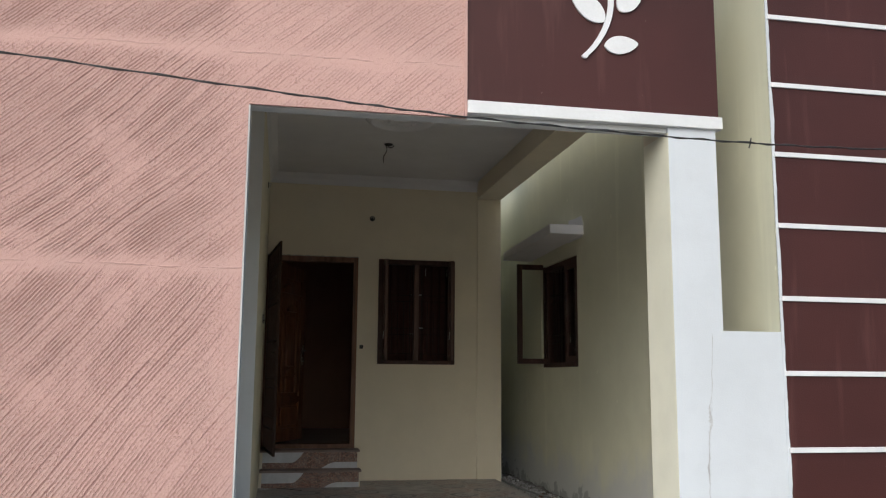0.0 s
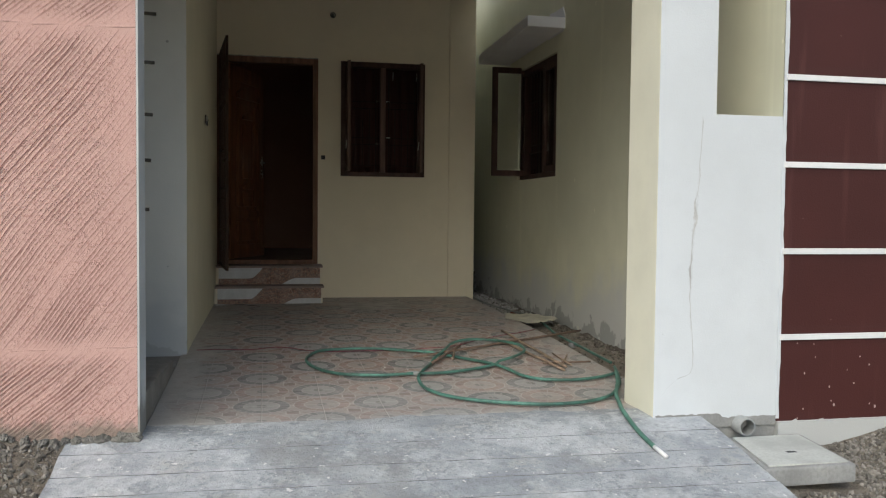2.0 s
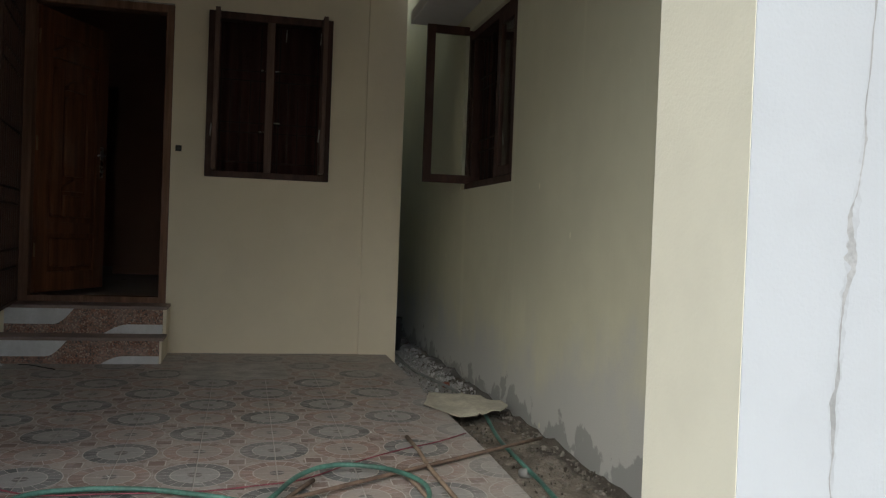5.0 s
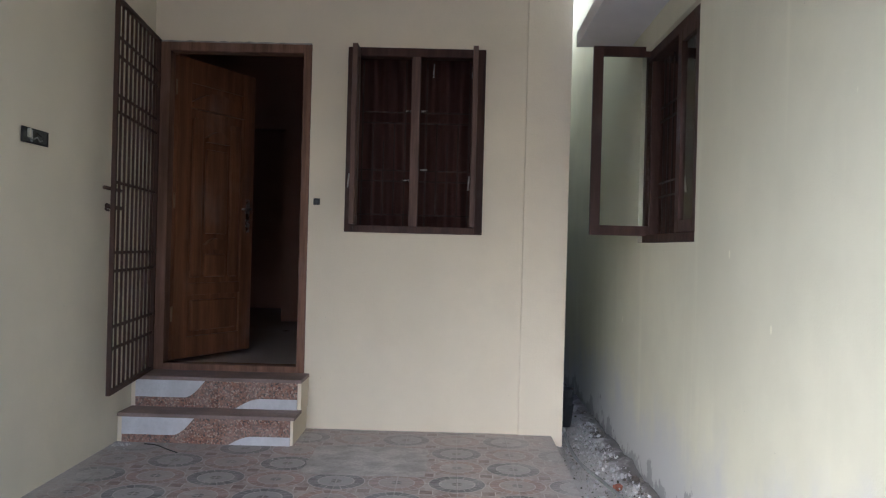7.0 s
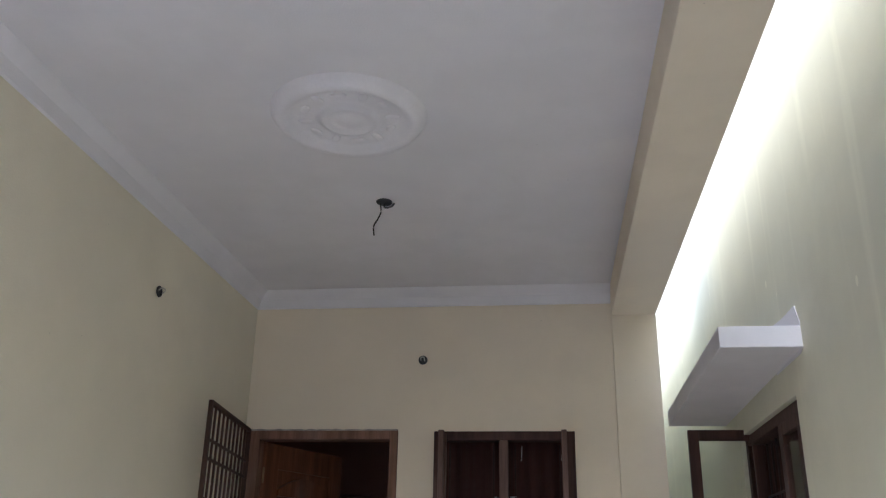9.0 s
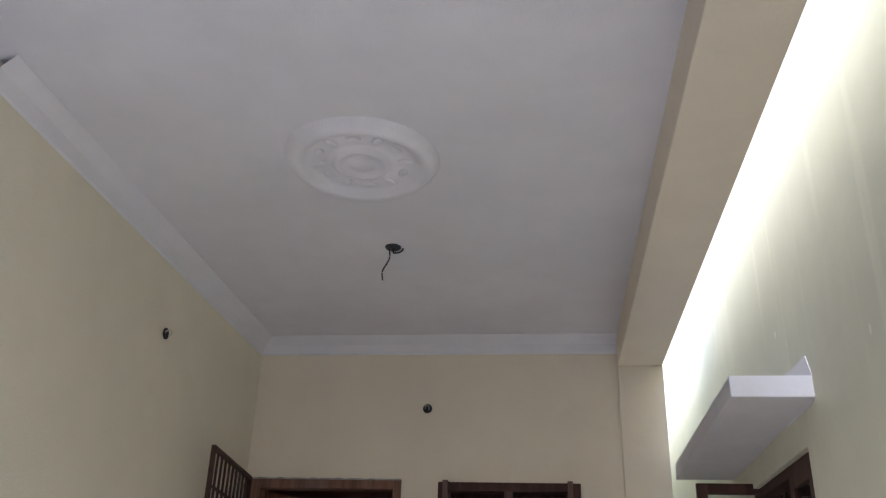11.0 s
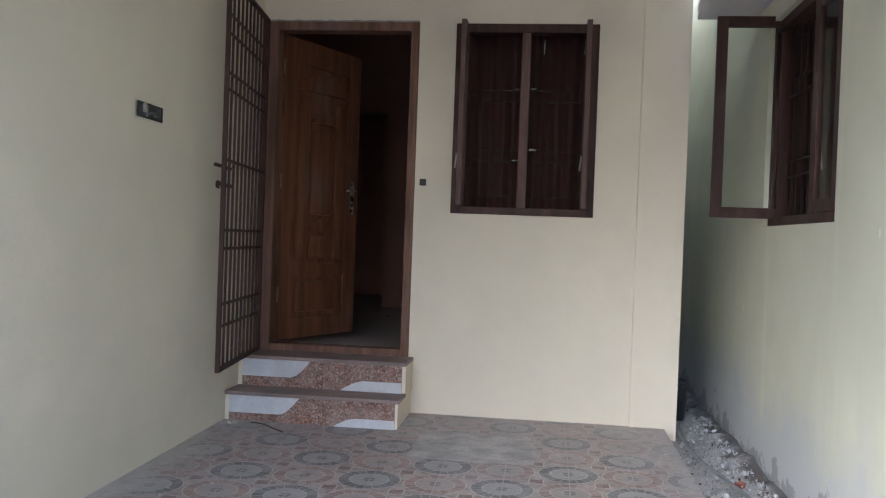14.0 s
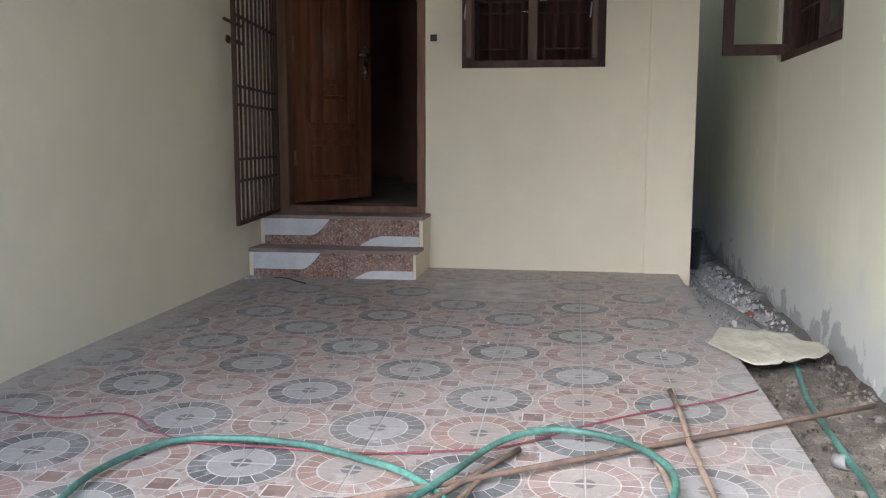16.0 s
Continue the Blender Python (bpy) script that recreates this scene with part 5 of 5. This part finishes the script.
sg = []
for i in range(NU + 1):
    row = []
    for j in range(NV + 1):
        u, v = i / NU, j / NV
        p = along_edge(LEFT_EDGE, v).lerp(along_edge(RIGHT_EDGE, v), u)
        p += Vector((noise.noise(p * 9), noise.noise(p * 9 + Vector((5, 0, 0))), 0)) * 0.005
        p.z = 0.092 + 0.005 * noise.noise(p * 6) + 0.005 * noise.noise(p * 24) + 0.010 * max(0.0, 1 - abs(u - 0.62 + 0.2 * v) / 0.06)
        row.append(sm.verts.new(p))
    sg.append(row)
for i in range(NU):
    for j in range(NV):
        f = sm.faces.new((sg[i][j], sg[i + 1][j], sg[i + 1][j + 1], sg[i][j + 1]))
        f.smooth = True
sheet = tagged(part("cement_sack", sm, M_SHEET), "flattened yellowed sack lying over rubble", "sack")
sol = sheet.modifiers.new("thick", "SOLIDIFY")
sol.thickness = 0.004

pm = [(0.0, 0.0), (0.040, 0.0), (0.055, 0.15), (0.060, 0.155), (0.051, 0.155), (0.044, 0.02), (0.0, 0.02)]
for k in range(3):
    pot = thing("plastic_pot", pose(2.635, 10.12, 0.075 + 0.055 * k, 3 * k - 2, 2 - 2 * k, 0), "dark plastic pot in a small stack", "pot", "stacked pots")
    part("bowl", lathe(pm, 20), M_POT, pot)

patch = bmesh.new()
ring = [(1.385 + (0.33 + 0.02 * noise.noise(Vector((k * 0.7, 0, 0)))) * max(-1, min(1, 1.35 * math.cos(k * math.pi / 20))), 8.94 + (0.31 + 0.02 * noise.noise(Vector((k * 0.7, 4, 0)))) * max(-1, min(1, 1.35 * math.sin(k * math.pi / 20)))) for k in range(40)]
patch.faces.new([patch.verts.new((x, y, floor_z(y) + 0.0035)) for x, y in ring])
structure("floor_patch", patch, plain("smeared_cement_patch", (0.46, 0.435, 0.415), 0.8, 0.3, 7, 60, 0.002), "smeared cement patch on the tiles", "patch")


def scatter(name, spots, material, label, category):
    """Many small broken stones in one mesh."""
    verts, faces = [], []
    ico = bmesh.new()
    bmesh.ops.create_icosphere(ico, subdivisions=1, radius=1.0)
    ico.verts.ensure_lookup_table()
    base = [v.co.copy() for v in ico.verts]
    tri = [[v.index for v in f.verts] for f in ico.faces]
    ico.free()
    for x, y, z, s in spots:
        e = Euler((random.uniform(0, 6), random.uniform(0, 6), random.uniform(0, 6)))
        k = Vector((random.uniform(0.6, 1.3), random.uniform(0.6, 1.2), random.uniform(0.35, 0.75)))
        n0 = len(verts)
        for v in base:
            p = Vector((v.x * k.x, v.y * k.y, v.z * k.z)) * random.uniform(0.55, 1.2) * s
            p.rotate(e)
            verts.append((x + p.x, y + p.y, z + p.z))
        faces += [[n0 + i for i in f] for f in tri]
    me = bpy.data.meshes.new(name)
    me.from_pydata(verts, [], faces)
    me.materials.append(material)
    return tagged(new(name, me), label, category, kind="stuff")


rnd = random.Random(4)
spots = []
for i in range(9000):
    left = rnd.random() < 0.5
    x = rnd.uniform(-2.6, -0.5) if left else rnd.uniform(2.6, 5.0)
    y = 4.56 - abs(rnd.gauss(0, 0.6))
    if y < 2.4 or (not left and x < 3.05 and y > 3.85):
        continue
    s = min(0.04, 0.004 + abs(rnd.gauss(0, 0.0085)))
    spots.append((x, y, ground_z(x, y) + s * 0.3, s))
for i in range(5000):
    x, y = rnd.uniform(2.5, 3.7), 4.55 - abs(rnd.gauss(0, 0.75))
    if y < 2.9 or (x < 3.06 and y > 4.02) or x < 2.52 + 0.1 * (4.0 - y):
        continue
    s = min(0.03, 0.004 + abs(rnd.gauss(0, 0.0075)))
    spots.append((x, y, ground_z(x, y) + s * 0.3, s))
scatter("gravel", spots, M_STONE, "loose grey gravel along the street walls", "gravel")
spots = []
for i in range(2600):
    x, y = (rnd.uniform(2.50, 2.91), rnd.uniform(5.0, 9.9)) if i % 3 else (2.915 - abs(rnd.gauss(0, 0.06)), rnd.uniform(5.0, 11.0))
    s = min(0.016 if i % 3 else 0.030, 0.002 + abs(rnd.gauss(0, 0.0045 if i % 3 else 0.009))) * (0.75 if y > 7.7 else 1.0)
    spots.append((x, y, 0.35 * floor_z(y) - 0.012 + s * 0.4, s))
scatter("rubble", spots, M_RUBBLE, "pale broken plaster rubble in the alley", "rubble")
spots = []
for i in range(420):
    y = rnd.uniform(7.9, 10.4)
    x = rnd.uniform(2.55, 2.80) if i % 2 else 2.88 - abs(rnd.gauss(0, 0.10))
    s = 0.003 + abs(rnd.gauss(0, 0.0075))
    spots.append((x, y, 0.35 * floor_z(y) + 0.002 + s * 0.3, min(s, 0.022)))
scatter("plaster_chips", spots, stones_mat("white_plaster_chips", (0.33, 0.325, 0.32), (0.55, 0.55, 0.545)), "white fallen plaster chips along the alley", "rubble")
spots = []
for i in range(150):
    if i < 110:
        x, y = rnd.uniform(-0.05, 2.4), rnd.uniform(5.2, 9.5)
        s = 0.0025 + abs(rnd.gauss(0, 0.003))
    else:
        x, y = -0.12 + abs(rnd.gauss(0, 0.05)), 9.17 - abs(rnd.gauss(0, 0.06))
        s = 0.003 + abs(rnd.gauss(0, 0.005))
    spots.append((x, y, floor_z(y) + s * 0.25, min(s, 0.012)))
scatter("floor_crumbs", spots, stones_mat("white_cement_crumbs", (0.40, 0.39, 0.375), (0.66, 0.65, 0.64)), "small white cement crumbs scattered over tiles", "crumbs")
scrap = thing("wire_scrap", pose(0, 0, 0), "short bent black wire lying near the steps", "wire")
part("strand", tube(smooth_line(on_floor([(0.05, 9.16), (0.10, 9.15), (0.15, 9.12), (0.22, 9.05), (0.30, 8.98)], 0.005), 5), 0.0035, 6), M_WIRE, scrap)
for x, y, s, a in ((2.50, 3.62, 0.06, 20), (2.74, 8.75, 0.022, 30)):
    z = ground_z(x, y) if y < 4.6 else 0.35 * floor_z(y)
    tagged(part("brick_fragment", boxes((-s, s, -s * 0.7, s * 0.7, -0.01, s * 0.9), bevel=s * 0.18), M_BRICK, m=pose(x, y, z, 6, -5, a)), "broken red brick piece in the rubble", "brick", "brick fragments")

# ---- floor tiles ----
floor = thing("floor", pose(0, 0, 0), "dusty printed tile floor with ring patterns", "floor", kind="structure")
G = 0.0034


def tile_mesh(x0, x1, y0, y1):
    """A tile about its own lower corner, with softened top edges."""
    me = bpy.data.meshes.new("floor_tile")
    e = 0.0012
    bm = bmesh.new()
    rings = [[bm.verts.new(p) for p in ((x0 + d, y0 + d, z), (x1 - d, y0 + d, z), (x1 - d, y1 - d, z), (x0 + d, y1 - d, z))] for d, z in ((0, -0.03), (0, -e), (e, 0))]
    for a, b in zip(rings, rings[1:]):
        for k in range(4):
            bm.faces.new((a[k], a[(k + 1) % 4], b[(k + 1) % 4], b[k]))
    bm.faces.new(rings[-1])
    bm.to_mesh(me)
    bm.free()
    me.materials.append(M_TILE)
    return me


meshes = {}
X_LO, X_HI, Y_LO, Y_HI = LEFT - 0.055, 2.492, 4.64, BACK
for i in range(-5, 5):
    for j in range(-7, 11):
        x0, y0 = TILE_X + i * TILE, TILE_Y + j * TILE
        a, b = max(x0, X_LO), min(x0 + TILE, X_HI)
        c, d = max(y0, Y_LO), min(y0 + TILE, Y_HI)
        if b - a < 0.02 or d - c < 0.02 or (b <= LEFT and d > 6.5):
            continue
        key = tuple(round(v, 3) for v in (a - x0, b - x0, c - y0, d - y0))
        if key not in meshes:
            meshes[key] = tile_mesh(a - x0 + G / 2, b - x0 - G / 2, c - y0 + 0.0006, d - y0 - 0.0006)
        tile = new("floor_tile", meshes[key])
        tile.parent = floor
        slope = math.degrees(math.atan2(floor_z(d) - floor_z(c), d - c))
        tile.matrix_basis = pose(x0, y0, floor_z(c) - math.tan(radians(slope)) * (c - y0) + 0.0006 * ((i * 7 + j * 3) % 3), slope, 0, 0)
grout = bmesh.new()
for c, d in ((4.64, 5.1375), (5.1375, 6.9885), (6.9885, 9.7)):
    v = [grout.verts.new(p) for p in ((X_LO, c, floor_z(c) - 0.0007), (X_HI - 0.003, c, floor_z(c) - 0.0007), (X_HI - 0.003, d, floor_z(d) - 0.0007), (X_LO, d, floor_z(d) - 0.0007))]
    grout.faces.new(v)
part("grout", grout, M_GROUT, floor)
